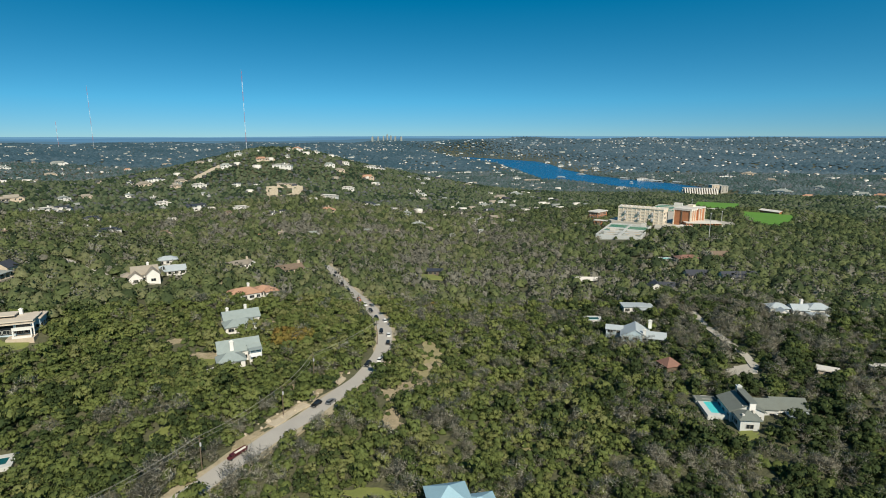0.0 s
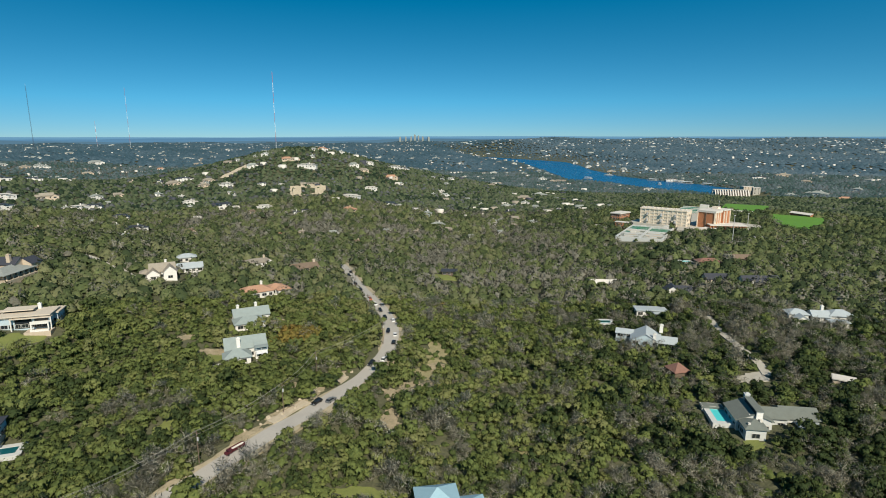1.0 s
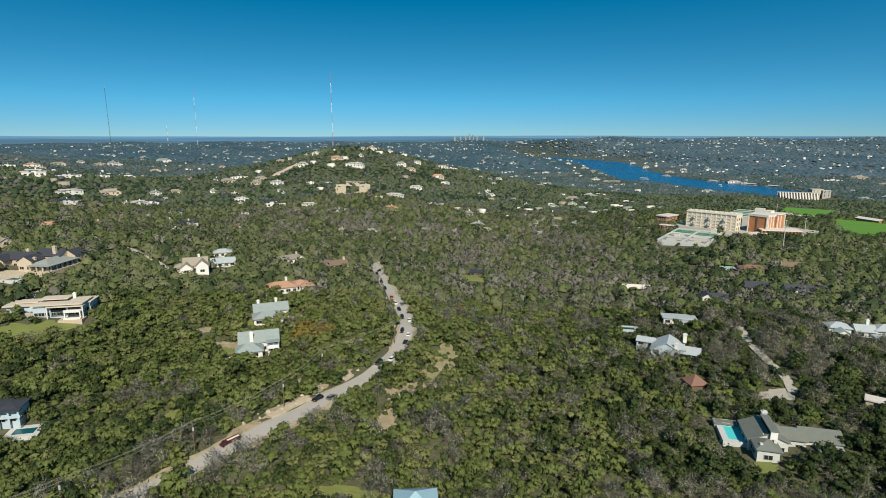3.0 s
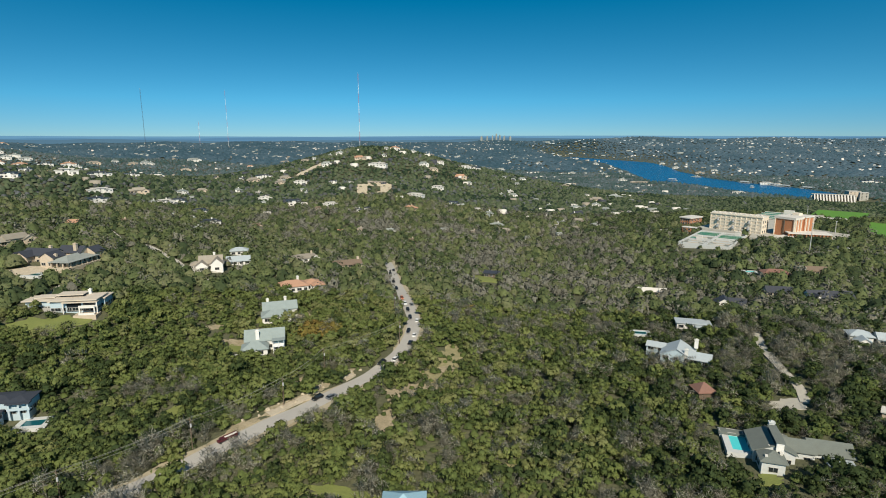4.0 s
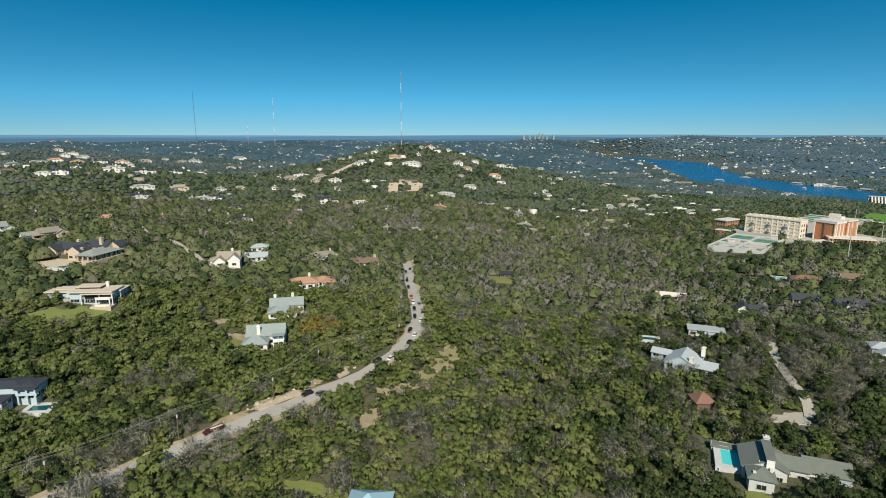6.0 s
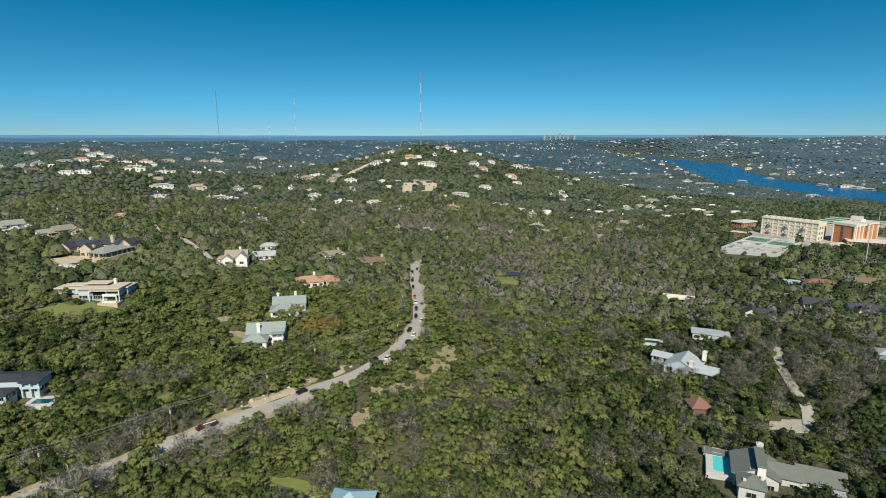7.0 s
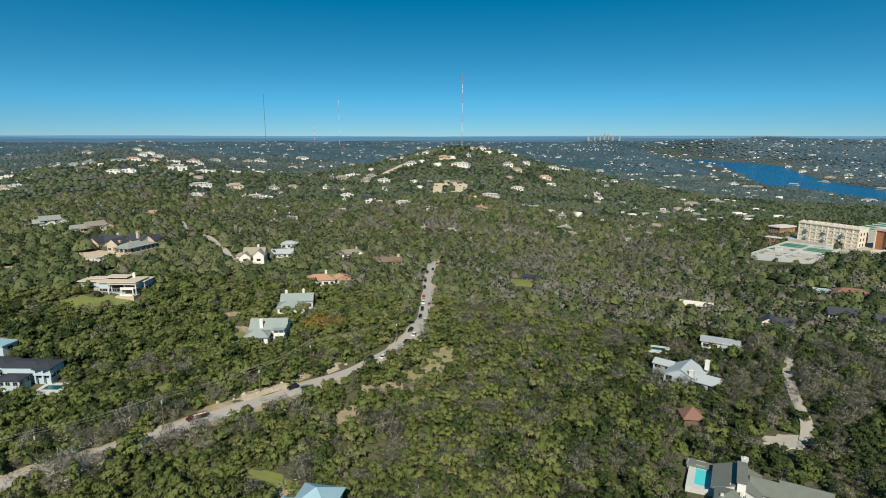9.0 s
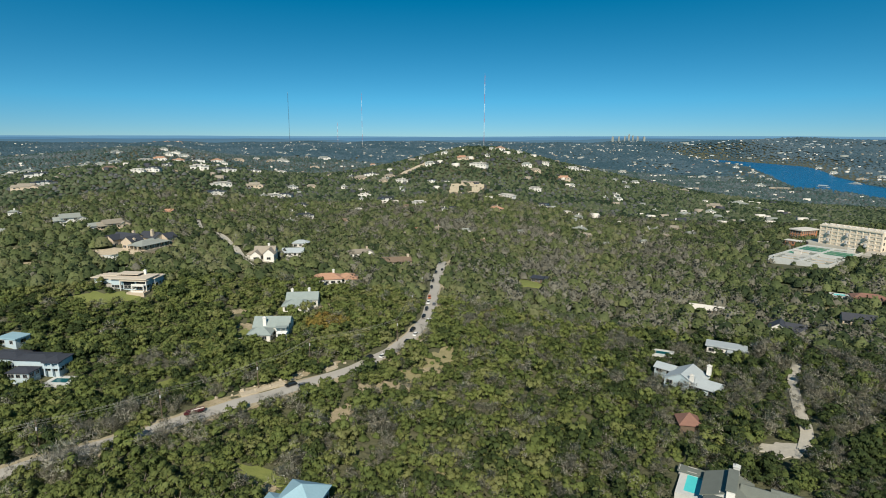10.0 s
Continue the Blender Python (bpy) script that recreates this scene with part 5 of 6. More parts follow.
# limestone blocks along the road bank
def boulder(x, y, s, seed):
    g = np.random.RandomState(seed)
    bm = bmesh.new()
    bmesh.ops.create_icosphere(bm, subdivisions=2, radius=1)
    for v in bm.verts:
        k = 1 + 0.22 * math.sin(v.co.x * 3 + seed) * math.cos(v.co.y * 4) + g.uniform(-0.1, 0.1)
        v.co = Vector((v.co.x * s * 1.3 * k, v.co.y * s * k, max(v.co.z * s * 0.9 * k, -0.4 * s)))
    ob = part("boulder", bm, LIMESTONE)
    ob.matrix_basis = pose(x, y, gz(x, y) + 0.35 * s, 0, 0, g.uniform(0, 360))
    tagged(ob, "pale limestone boulder on the road bank", "boulder", "boulders")


for k in range(20):
    px, py, turn, n = on_road(80 + k * 2.9 + (k * k % 7) * 0.9)
    o = -5.6 - (k * 7 % 11) * 0.42
    boulder(px + n.x * o, py + n.y * o, 0.28 + (k * 5 % 7) * 0.09, k)
for s0, s1, off in ((92, 112, -6.4), (128, 137, -6.6)):
    pts = [on_road(s) for s in np.arange(s0, s1, 3.0)]
    ribbon("rock_bank", [(p[0] + p[3].x * off, p[1] + p[3].y * off) for p in pts], 4.2, LIMESTONE, 0.35, "eroded pale limestone bank above the road", "bank", wobble=0.25)


# poles and wires along the road
POLES = [(-117, 95), (-93, 121), (-73, 151), (-57, 182), (-52, 208), (-31, 247), (-46, 290), (-62, 333)]
tops = []
for k, (px, py) in enumerate(POLES):
    p = empty("utility_pole", pose(px, py, gz(px, py)), "weathered timber utility pole with crossarm", "utility pole", "utility poles")
    bm = bmesh.new()
    bar(bm, (0, 0, -1), (0, 0, 11.5), 0.19, 8, 0.13)
    part("pole", bm, TIMBER, p)
    a = radians(60)
    bm = bmesh.new()
    bar(bm, (-1.2 * math.cos(a - 1.2), -1.2 * math.sin(a - 1.2), 10.6), (1.2 * math.cos(a - 1.2), 1.2 * math.sin(a - 1.2), 10.6), 0.09, 4)
    part("crossarm", bm, TIMBER, p)
    bm = bmesh.new()
    bar(bm, (0.3, -0.2, 8.2), (0.3, -0.2, 9.3), 0.28, 8)
    part("transformer", bm, STEEL, p)
    tops.append(Vector((px, py, gz(px, py) + 10.7)))
for a, b in zip(tops, tops[1:]):
    for off in (-1.0, 0.0, 1.0):
        bm = bmesh.new()
        d = Vector((off * 0.9, -off * 0.3, 0 if off else 0.8))
        prev = None
        for k in range(9):
            c = a.lerp(b, k / 8) + d - Vector((0, 0, 1.1 * 4 * (k / 8) * (1 - k / 8)))
            ring = [bm.verts.new(c + Vector((0.032 * math.cos(q), 0, 0.032 * math.sin(q)))) for q in (0, 2.1, 4.2)]
            if prev:
                for q in range(3):
                    bm.faces.new((prev[q], prev[(q + 1) % 3], ring[(q + 1) % 3], ring[q]))
            prev = ring
        tagged(part("power_line", bm, WIRE), "thin sagging power line between timber poles", "power line", "power lines")


# radio masts on the far hills
def mast(x, y, top, painted=True, wide=1.6):
    z = gz(x, y)
    h = top - z
    m = empty("radio_mast", pose(x, y, z), "tall guyed lattice mast in red and white bands" if painted else "tall thin dark lattice radio mast", "radio mast", "radio masts")
    n = 8
    legs = [(wide * math.cos(q), wide * math.sin(q)) for q in (0.5, 2.6, 4.7)]
    for k in range(n):
        bm = bmesh.new()
        z0, z1 = h * k / n, h * (k + 1) / n
        for u in legs:
            bar(bm, (*u, z0), (*u, z1), wide * 0.16, 4)
        for i in range(3):
            for q in range(4):
                a, b = legs[i], legs[(i + 1) % 3]
                bar(bm, (*a, z0 + (z1 - z0) * q / 4), (*b, z0 + (z1 - z0) * (q + 1) / 4), wide * 0.08, 3)
        part("mast_section", bm, (REDPAINT if k % 2 else WHITEPAINT) if painted else R_DARK, m)
    bm = bmesh.new()
    bar(bm, (0, 0, h), (0, 0, h + 9), 0.5, 5)
    part("aerial", bm, STEEL, m)


mast(-1102, 3153, 455, True, 1.7)
mast(-2180, 2710, 350, False, 1.8)
mast(-2050, 3300, 385, True, 1.4)
mast(-2290, 3350, 190, True, 1.4)

# ---- the dam and far buildings ----
dt, dl = local((606, 1404), (690, 1386))
dam = empty("dam", pose(648, 1395, WATER_Z, 0, 0, dt), "pale concrete dam with a row of buttressed gates", "dam")
bm = bmesh.new()
box(bm, -dl / 2, dl / 2, -2, 6, -6, 6)
part("wall", bm, CONCRETE, dam)
bm = bmesh.new()
box(bm, -dl / 2, dl / 2, -5, 3, 8.6, 9.8)
part("bridge_deck", bm, CONCRETE, dam)
for k in range(14):
    bm = bmesh.new()
    u = -dl / 2 + 6 + k * (dl - 12) / 13
    v = [bm.verts.new(q) for q in ((u - 1.2, -22, -8), (u - 1.2, 3, -8), (u - 1.2, 3, 8.6), (u - 1.2, -5, 8.6))]
    f = bm.faces.new(v)
    r = bmesh.ops.extrude_face_region(bm, geom=[f])
    bmesh.ops.translate(bm, vec=(2.4, 0, 0), verts=[q for q in r["geom"] if isinstance(q, bmesh.types.BMVert)])
    part("buttress", bm, R_WHITE, dam)
house("gatehouse", "tall pale concrete gatehouse beside the dam", 702, 1384, -10, [(0, 0, 16, 12, 5, "f", 0.5)], CONCRETE, R_WHITE, base=WATER_Z, every=7)
house("power_house", "pale concrete power house at the dam's end", 706, 1440, 8, [(0, 0, 26, 16, 4.4, "f", 0.6), (18, 0, 12, 12, 3, "f", 0.6)], STONE, R_WHITE, base=WATER_Z, every=7)
for px, py, w in ((655, 1700, 40), (700, 1640, 46), (590, 1812, 30), (640, 1745, 24), (400, 1880, 30), (560, 1650, 8)):
    d = empty("boat_dock", pose(px, py, WATER_Z, 0, 0, -40), "boat dock with pale roof on the lake shore", "dock", "boat docks")
    bm = bmesh.new()
    box(bm, -w / 2, w / 2, -5, 5, -1, 0.8)
    part("deck", bm, CONCRETE, d)
    bm = bmesh.new()
    gable_roof(bm, 0, 0, w * 0.8, 8, 4, 1.6)
    part("roof", bm, R_PALE, d)
    for u in (-0.36, 0, 0.36):
        for v in (-3, 3):
            bm = bmesh.new()
            bar(bm, (u * w, v, 0.8), (u * w, v, 4.3), 0.25, 5)
            part("post", bm, WHITEPAINT, d)

FOOT.append((640, 1365, 34)), FOOT.append((670, 1350, 30)), FOOT.append((640, 1330, 30)), FOOT.append((690, 1355, 30))
# terraced cut with retaining walls on the hill
cut = empty("retaining_terrace", pose(-235, 826, gz(-235, 826), 0, 0, 14), "tan limestone retaining terraces of a hillside plot", "terrace")
for u, v, w, d, z in ((0, 0, 54, 1.6, 2.0), (6, 5, 30, 1.6, 3.4), (-14, -34, 14, 1.4, 1.0), (16, -30, 12, 1.4, 0.8)):
    bm = bmesh.new()
    for k in range(int(w / 4)):
        box(bm, u - w / 2 + k * 4, u - w / 2 + min(k * 4 + 4, w), v - d / 2 - 0.15 * (k % 2), v + d / 2, -8, z + 0.25 * ((k * 7) % 3))
    part("terrace_wall", bm, LIMESTONE, cut)
CUT_LINES = [
    ([(-259, 818), (-256, 806), (-250, 794), (-247, 783)], 4.2), ([(-210, 832), (-212, 820), (-216, 808), (-224, 797)], 3.6), ([(-247, 785), (-236, 790), (-224, 797)], 3.0),
    ([(-428, 960), (-424, 978), (-420, 996), (-414, 1014), (-409, 1030)], 15.0), ([(-203, 842), (-199, 856)], 5.0),
]
for q, w in CUT_LINES:
    line = smooth_line(q, 4)
    ribbon("cut_slope", line, w, LIMESTONE, 1.0, "bare limestone cut on the hillside", "ground patch", wobble=0.2)
    FOOT.extend((px, py, w * 0.6 + 1) for px, py in line[::2])
for q in ((-640, 640, 20, 7, 10), (-690, 690, 26, 7, 0)):
    patch("cut_slope", *q, EARTH, "bare limestone cut on the hillside", lift=1.6)

house("terrace_house", "long low tan house above limestone terraces", -236, 838, 14, [(0, 0, 26, 6, 0.9, "f", 0.8), (-10, -2, 8, 5, 0.8, "x", 1.5)], STONE, R_TAN, every=4.4)

# countless far houses: small gabled boxes over the distant country
def distant_houses(name, n, r0, r1, a0, a1, s0, s1, material, label, tall=0.45, seed=0):
    gq = np.random.RandomState(seed)
    a, r = np.radians(gq.uniform(a0, a1, n)), np.sqrt(gq.uniform(r0 ** 2, r1 ** 2, n))
    x, y = 45 + r * np.sin(a), 5 + r * np.cos(a)
    keep = (fractal(x, y, 330, 31) > gq.uniform(0.2, 0.75, n)) & (edge_distance(x, y, RIVER) > 20)
    x, y = x[keep], y[keep]
    V, F, k = [], [], 0
    base = np.array([(-1, -0.6, -1), (1, -0.6, -1), (1, 0.6, -1), (-1, 0.6, -1), (-1, -0.6, 1), (1, -0.6, 1), (1, 0.6, 1), (-1, 0.6, 1), (-1, 0, 1.5), (1, 0, 1.5)])
    tri = np.array([(0, 1, 5), (0, 5, 4), (1, 2, 6), (1, 6, 5), (2, 3, 7), (2, 7, 6), (3, 0, 4), (3, 4, 7), (4, 5, 9), (4, 9, 8), (6, 7, 8), (6, 8, 9), (4, 8, 7), (5, 6, 9)])
    z = ground(x, y) + 6.0 * np.clip((r[keep] - 1000) / 1500, 0.4, 1)
    for px, py, pz in zip(x, y, z):
        s, t = gq.uniform(s0, s1) / 2, gq.uniform(-0.6, 0.6)
        c, q = math.cos(t), math.sin(t)
        v = base * (s, s, s * tall)
        V.append(np.stack([v[:, 0] * c - v[:, 1] * q + px, v[:, 0] * q + v[:, 1] * c + py, v[:, 2] + pz], 1))
        F.append(tri + k)
        k += 10
    tagged(new(name, arrays_mesh(name, np.concatenate(V), np.concatenate(F), material)), label, "houses", kind="stuff")


distant_houses("distant_houses", 2000, 1500, 4500, -68, 42, 4, 11, R_WHITE, "countless pale houses scattered through far woods", seed=1)
distant_houses("distant_houses", 900, 1500, 4400, -68, 42, 4, 11, R_TAN, "tan roofed houses scattered through far woods", seed=2)
distant_houses("distant_houses", 700, 1500, 4000, -68, 42, 4, 12, R_GREY, "grey roofed houses scattered through far woods", seed=3)
distant_houses("distant_blocks", 420, 4000, 4650, -30, 42, 8, 24, R_PALE, "rows of pale office blocks near the skyline", tall=0.22, seed=4)
distant_houses("distant_blocks", 70, 3300, 4400, -5, 40, 14, 38, R_GREY, "large pale institutional blocks beyond the lake", tall=0.22, seed=5)
for n, m, w, sd in ((150, R_WHITE, "white", 11), (90, R_DARK, "dark roofed", 12), (70, R_TAN, "tan", 13), (60, R_GREY, "grey roofed", 14)):
    distant_houses("hillside_houses", n, 720, 1600, -62, 12, 6, 14, m, "small " + w + " houses half hidden on the middle hills", seed=sd)

# a far cluster of city towers
for k, (along, w, h) in enumerate(((0, 11, 20), (24, 13, 34), (46, 10, 25), (74, 14, 18), (-34, 12, 17), (110, 15, 15), (-70, 16, 15))):
    px, py = -480 + along * 1.3, 4552 - along * 0.2
    tower = empty("city_tower", pose(px, py, 86, 0, 0, 10 * (k % 3)), "tall pale city tower on the far skyline", "tower", "city towers")
    bm = bmesh.new()
    box(bm, -w / 2, w / 2, -w / 2, w / 2, -50, h)
    part("wall", bm, R_GREY, tower)
    bm = bmesh.new()
    box(bm, -w / 4, w / 4, -w / 4, w / 4, h, h + 6)
    part("roof_house", bm, R_GREY, tower)

# ---- woods ----
def rocky(g, n):
    v = g.normal(size=(n, 3))
    return v / np.linalg.norm(v, axis=1)[:, None]


ICO_V = np.array([(0, 0, 1), *[(0.894 * math.cos(a), 0.894 * math.sin(a), 0.447) for a in np.arange(5) * 1.2566], *[(0.894 * math.cos(a), 0.894 * math.sin(a), -0.447) for a in np.arange(5) * 1.2566 + 0.6283], (0, 0, -1)])
ICO_F = np.array([*[(0, 1 + k, 1 + (k + 1) % 5) for k in range(5)], *[(1 + k, 6 + k, 1 + (k + 1) % 5) for k in range(5)], *[(6 + k, 6 + (k + 1) % 5, 1 + (k + 1) % 5) for k in range(5)], *[(11, 6 + (k + 1) % 5, 6 + k) for k in range(5)]])


def lobes(g, n):
    """Centres and radii of the clumps that make up a crown of radius 1 standing on z = 0."""
    a = g.uniform(0, 6.283, n)
    q = np.sqrt(g.uniform(0.05, 1, n)) * (0.62 + 0.06 * (n > 11))
    z = g.uniform(0.45, 1.2, n) - 0.55 * q
    return np.stack([q * np.cos(a), q * np.sin(a), z], 1), g.uniform(0.27, 0.44, n) * min(1.0, (9 / n) ** 0.4)


def unit(v):
    return v / (np.linalg.norm(v, axis=-1, keepdims=True) + 1e-9)


def leafy(seed, clumps, leaves, size):
    """An evergreen crown: small rough cores under many leaf sprays. Each spray is shaded like the rounded clump that it belongs to."""
    g = np.random.RandomState(seed)
    C, R = lobes(g, clumps)
    V, F, N, J, n = [], [], [], [], 0
    for c, r in zip(C, R):
        v = ICO_V * r * g.uniform(0.6, 0.95, (12, 1)) * (1, 1, 0.7)
        V.append(c + v)
        F.append(ICO_F[:10] + n)
        N.append(unit(ICO_V * 0.7 + c * (0.5, 0.5, 0.3) + (0, 0, 0.2)))
        J.append(np.zeros(12))
        n += 12
    for _ in range(leaves):
        k = g.randint(clumps)
        d = rocky(g, 1)[0]
        d[2] = abs(d[2]) * 1.1 - 0.3
        d = unit(d)
        p = C[k] + d * R[k] * g.uniform(0.7, 1.3) * (1, 1, 0.75)
        nrm = unit(d + (0, 0, 0.35) + g.normal(size=3) * 0.45)
        u = unit(np.cross(nrm, g.normal(size=3)))
        w = np.cross(nrm, u)
        s = size * g.uniform(0.55, 1.35)
        V.append(np.array([p - u * s * 0.6 - w * s * 0.4, p + u * s * 0.6 - w * s * 0.3, p + w * s * 0.8 + u * s * g.uniform(-0.4, 0.4)]))
        F.append(np.array([[n, n + 1, n + 2]]))
        N.append(np.repeat(unit(d * 0.7 + p * (0.5, 0.5, 0.3) + (0, 0, 0.2) + g.normal(size=3) * 0.25)[None], 3, 0))
        J.append(np.full(3, g.normal() * 0.085))
        n += 3
    return np.concatenate(V), np.concatenate(F), np.concatenate(N), np.concatenate(J)


def tuft(seed, leaves, size, core=0.86):
    """A crown farther off: an uneven dome under a few large leaf sprays."""
    g = np.random.RandomState(seed)
    V0, F0 = mound(seed)
    V, F, N, J, n = [V0 * (core, core, core + 0.04)], [F0], [unit(V0 * (0.8, 0.8, 0.6) + (0, 0, 0.25))], [np.zeros(len(V0))], len(V0)
    for _ in range(leaves):
        d = rocky(g, 1)[0]
        d[2] = abs(d[2])
        p = d * (0.9, 0.9, 1.1) * g.uniform(0.8, 1.12) + (0, 0, 0.12)
        nrm = unit(d + g.normal(size=3) * 0.5)
        u = unit(np.cross(nrm, g.normal(size=3)))
        w = np.cross(nrm, u)
        s = size * g.uniform(0.6, 1.4)
        V.append(np.array([p - u * s * 0.6 - w * s * 0.4, p + u * s * 0.6 - w * s * 0.3, p + w * s * 0.8]))
        F.append(np.array([[n, n + 1, n + 2]]))
        J.append(np.full(3, g.normal() * 0.12))
        N.append(np.repeat(unit(d * 0.9 + (0, 0, 0.25) + g.normal(size=3) * 0.25)[None], 3, 0))
        n += 3
    return np.concatenate(V), np.concatenate(F), np.concatenate(N), np.concatenate(J)


def twiggy(seed, twigs, width, limbs=6):
    """A leafless crown: limbs from the fork and a haze of thin twigs that fan out of its clumps."""
    g = np.random.RandomState(seed)
    V, F, N, n = [], [], [], 0

    def spike(p, q, w):
        nonlocal n
        d = q - p
        s = np.cross(d, g.normal(size=3))
        s = s / (np.linalg.norm(s) + 1e-9) * w
        V.append(np.array([p - s, p + s, q]))
        F.append(np.array([[n, n + 1, n + 2]]))
        N.append(np.repeat(unit(p * (0.8, 0.8, 0.4) + (0, 0, 0.35) + g.normal(size=3) * 0.25)[None], 3, 0))
        n += 3
    C, R = lobes(g, limbs)
    for c in C:
        f = np.array([0, 0, g.uniform(0.1, 0.4)])
        spike(f, c, width * 0.9)
    for _ in range(twigs):
        k = g.randint(limbs)
        d = rocky(g, 1)[0]
        d[2] = abs(d[2]) * 0.9 + 0.05
        p = C[k] + d * R[k] * g.uniform(0.25, 1.0)
        if g.uniform() < 0.6:
            spike(p, p + (d + g.normal(size=3) * 0.7) * g.uniform(0.07, 0.14), width * g.uniform(1.1, 1.9))
        else:
            spike(p, p + (d + g.normal(size=3) * 0.5) * g.uniform(0.08, 0.20), width * g.uniform(0.6, 1.2))
    return np.concatenate(V), np.concatenate(F), np.concatenate(N), g.normal(size=n // 3).repeat(3) * 0.2


def mound(seed, rings=2):
    """A far crown: an uneven dome."""
    g = np.random.RandomState(seed)
    k = 6
    V = [(0, 0, g.uniform(1.1, 1.4))]
    for q, z in ((0.62, 1.0), (1.0, 0.35))[:rings] if rings == 2 else ((0.95, 0.35),):
        for i in range(k):
            a = i / k * 6.283 + g.uniform(-0.3, 0.3)
            s = g.uniform(0.75, 1.2)
            V.append((q * s * math.cos(a), q * s * math.sin(a), z * g.uniform(0.6, 1.25)))
    F = [(0, 1 + i, 1 + (i + 1) % k) for i in range(k)]
    if rings == 2:
        for i in range(k):
            a, b, c, d = 1 + i, 1 + (i + 1) % k, 1 + k + i, 1 + k + (i + 1) % k
            F += [(a, c, d), (a, d, b)]
    return np.array(V), np.array(F)


def grove(name, forms, X, Y, S, TONE, material, label, sink=0.0, tall=1.0):
    """Many trees in one mesh, each a turned, scaled copy of one of the forms."""
    if len(X) == 0:
        return
    g = np.random.RandomState(len(X))
    Z = ground(X, Y) - sink
    pick = g.randint(len(forms), size=len(X))
    V, F, T, N, n = [], [], [], [], 0
    for k, (fv, ff, *fn) in enumerate(forms):
        i = np.where(pick == k)[0]
        if len(i) == 0:
            continue
        a = g.uniform(0, 6.283, len(i))
        c, s = np.cos(a)[:, None], np.sin(a)[:, None]
        sx = (S[i] * g.uniform(0.88, 1.12, len(i)))[:, None]
        h = (S[i] * tall * g.uniform(0.8, 1.25, len(i)))[:, None]
        x, y, z = fv[None, :, 0] * sx, fv[None, :, 1] * sx, fv[None, :, 2] * h
        V.append(np.stack([x * c - y * s + X[i][:, None], x * s + y * c + Y[i][:, None], z + Z[i][:, None]], -1).reshape(-1, 3))
        F.append((ff[None] + (np.arange(len(i)) * len(fv))[:, None, None]).reshape(-1, 3) + n)
        T.append(np.repeat(TONE[i], len(fv)) + (np.tile(fn[1], len(i)) if fn else 0))
        if fn:
            x, y, z = fn[0][None, :, 0], fn[0][None, :, 1], fn[0][None, :, 2]
            N.append(np.stack([x * c - y * s, x * s + y * c, z + 0 * c], -1).reshape(-1, 3))
        n += len(i) * len(fv)
    me = arrays_mesh(name, np.concatenate(V), np.concatenate(F), material, np.concatenate(T))
    me.polygons.foreach_set("use_smooth", np.ones(len(me.polygons), dtype=bool))
    if N:
        me.normals_split_custom_set_from_vertices(np.concatenate(N))
    return tagged(new(name, me), label, "trees", kind="stuff")


def scatter(r0, r1, step, a0=-66, a1=42, seed=1):
    """Tree places on a jittered polar lattice, about step metres apart."""
    g = np.random.RandomState(seed)
    xs, ys = [], []
    r = r0
    while r < r1:
        n = int(radians(a1 - a0) * r / step)
        a = radians(a0) + (np.arange(n) + g.uniform(0, 1, n)) * step / r
        q = r + g.uniform(-0.6, 0.6, n) * step
        xs.append(45 + q * np.sin(a)), ys.append(5 + q * np.cos(a))
        r += step * 0.9
    return np.concatenate(xs), np.concatenate(ys)


TANK_RING = [(147, 526), (185, 507), (221, 576), (183, 596)]
OPEN_RINGS = [np.array(q, float) for q in [YARD, TANK_RING] + FIELD_RINGS]


def open_ground(x, y, clearings=True):
    """True where trees may stand."""
    ok = line_distance(x, y, ROAD) > np.where(y < 155, 5.0, np.where(y > 424, 1.0, 6.0))
    for q, w, _, margin in LANES:
        ok &= line_distance(x, y, q) > w / 2 + margin
    for fx, fy, r in FOOT:
        ok &= (x - fx) ** 2 + (y - fy) ** 2 > r * r
    for cx, cy, a, b, t in CLEAR_EARTH + CLEAR_DRY + CLEAR_LAWN if clearings else CLEAR_LAWN:
        c, s = math.cos(radians(t)), math.sin(radians(t))
        u, v = (x - cx) * c + (y - cy) * s, -(x - cx) * s + (y - cy) * c
        ok &= (u / (a + 1.1)) ** 2 + (v / (b + 1.1)) ** 2 > 1
    for ring in OPEN_RINGS:
        ok &= edge_distance(x, y, ring) > 1.0
    ok &= edge_distance(x, y, RIVER) > 4
    for cx, cy, r in BARE_GROUND:
        ok &= (x - cx) ** 2 + (y - cy) ** 2 > r * r
    return ok


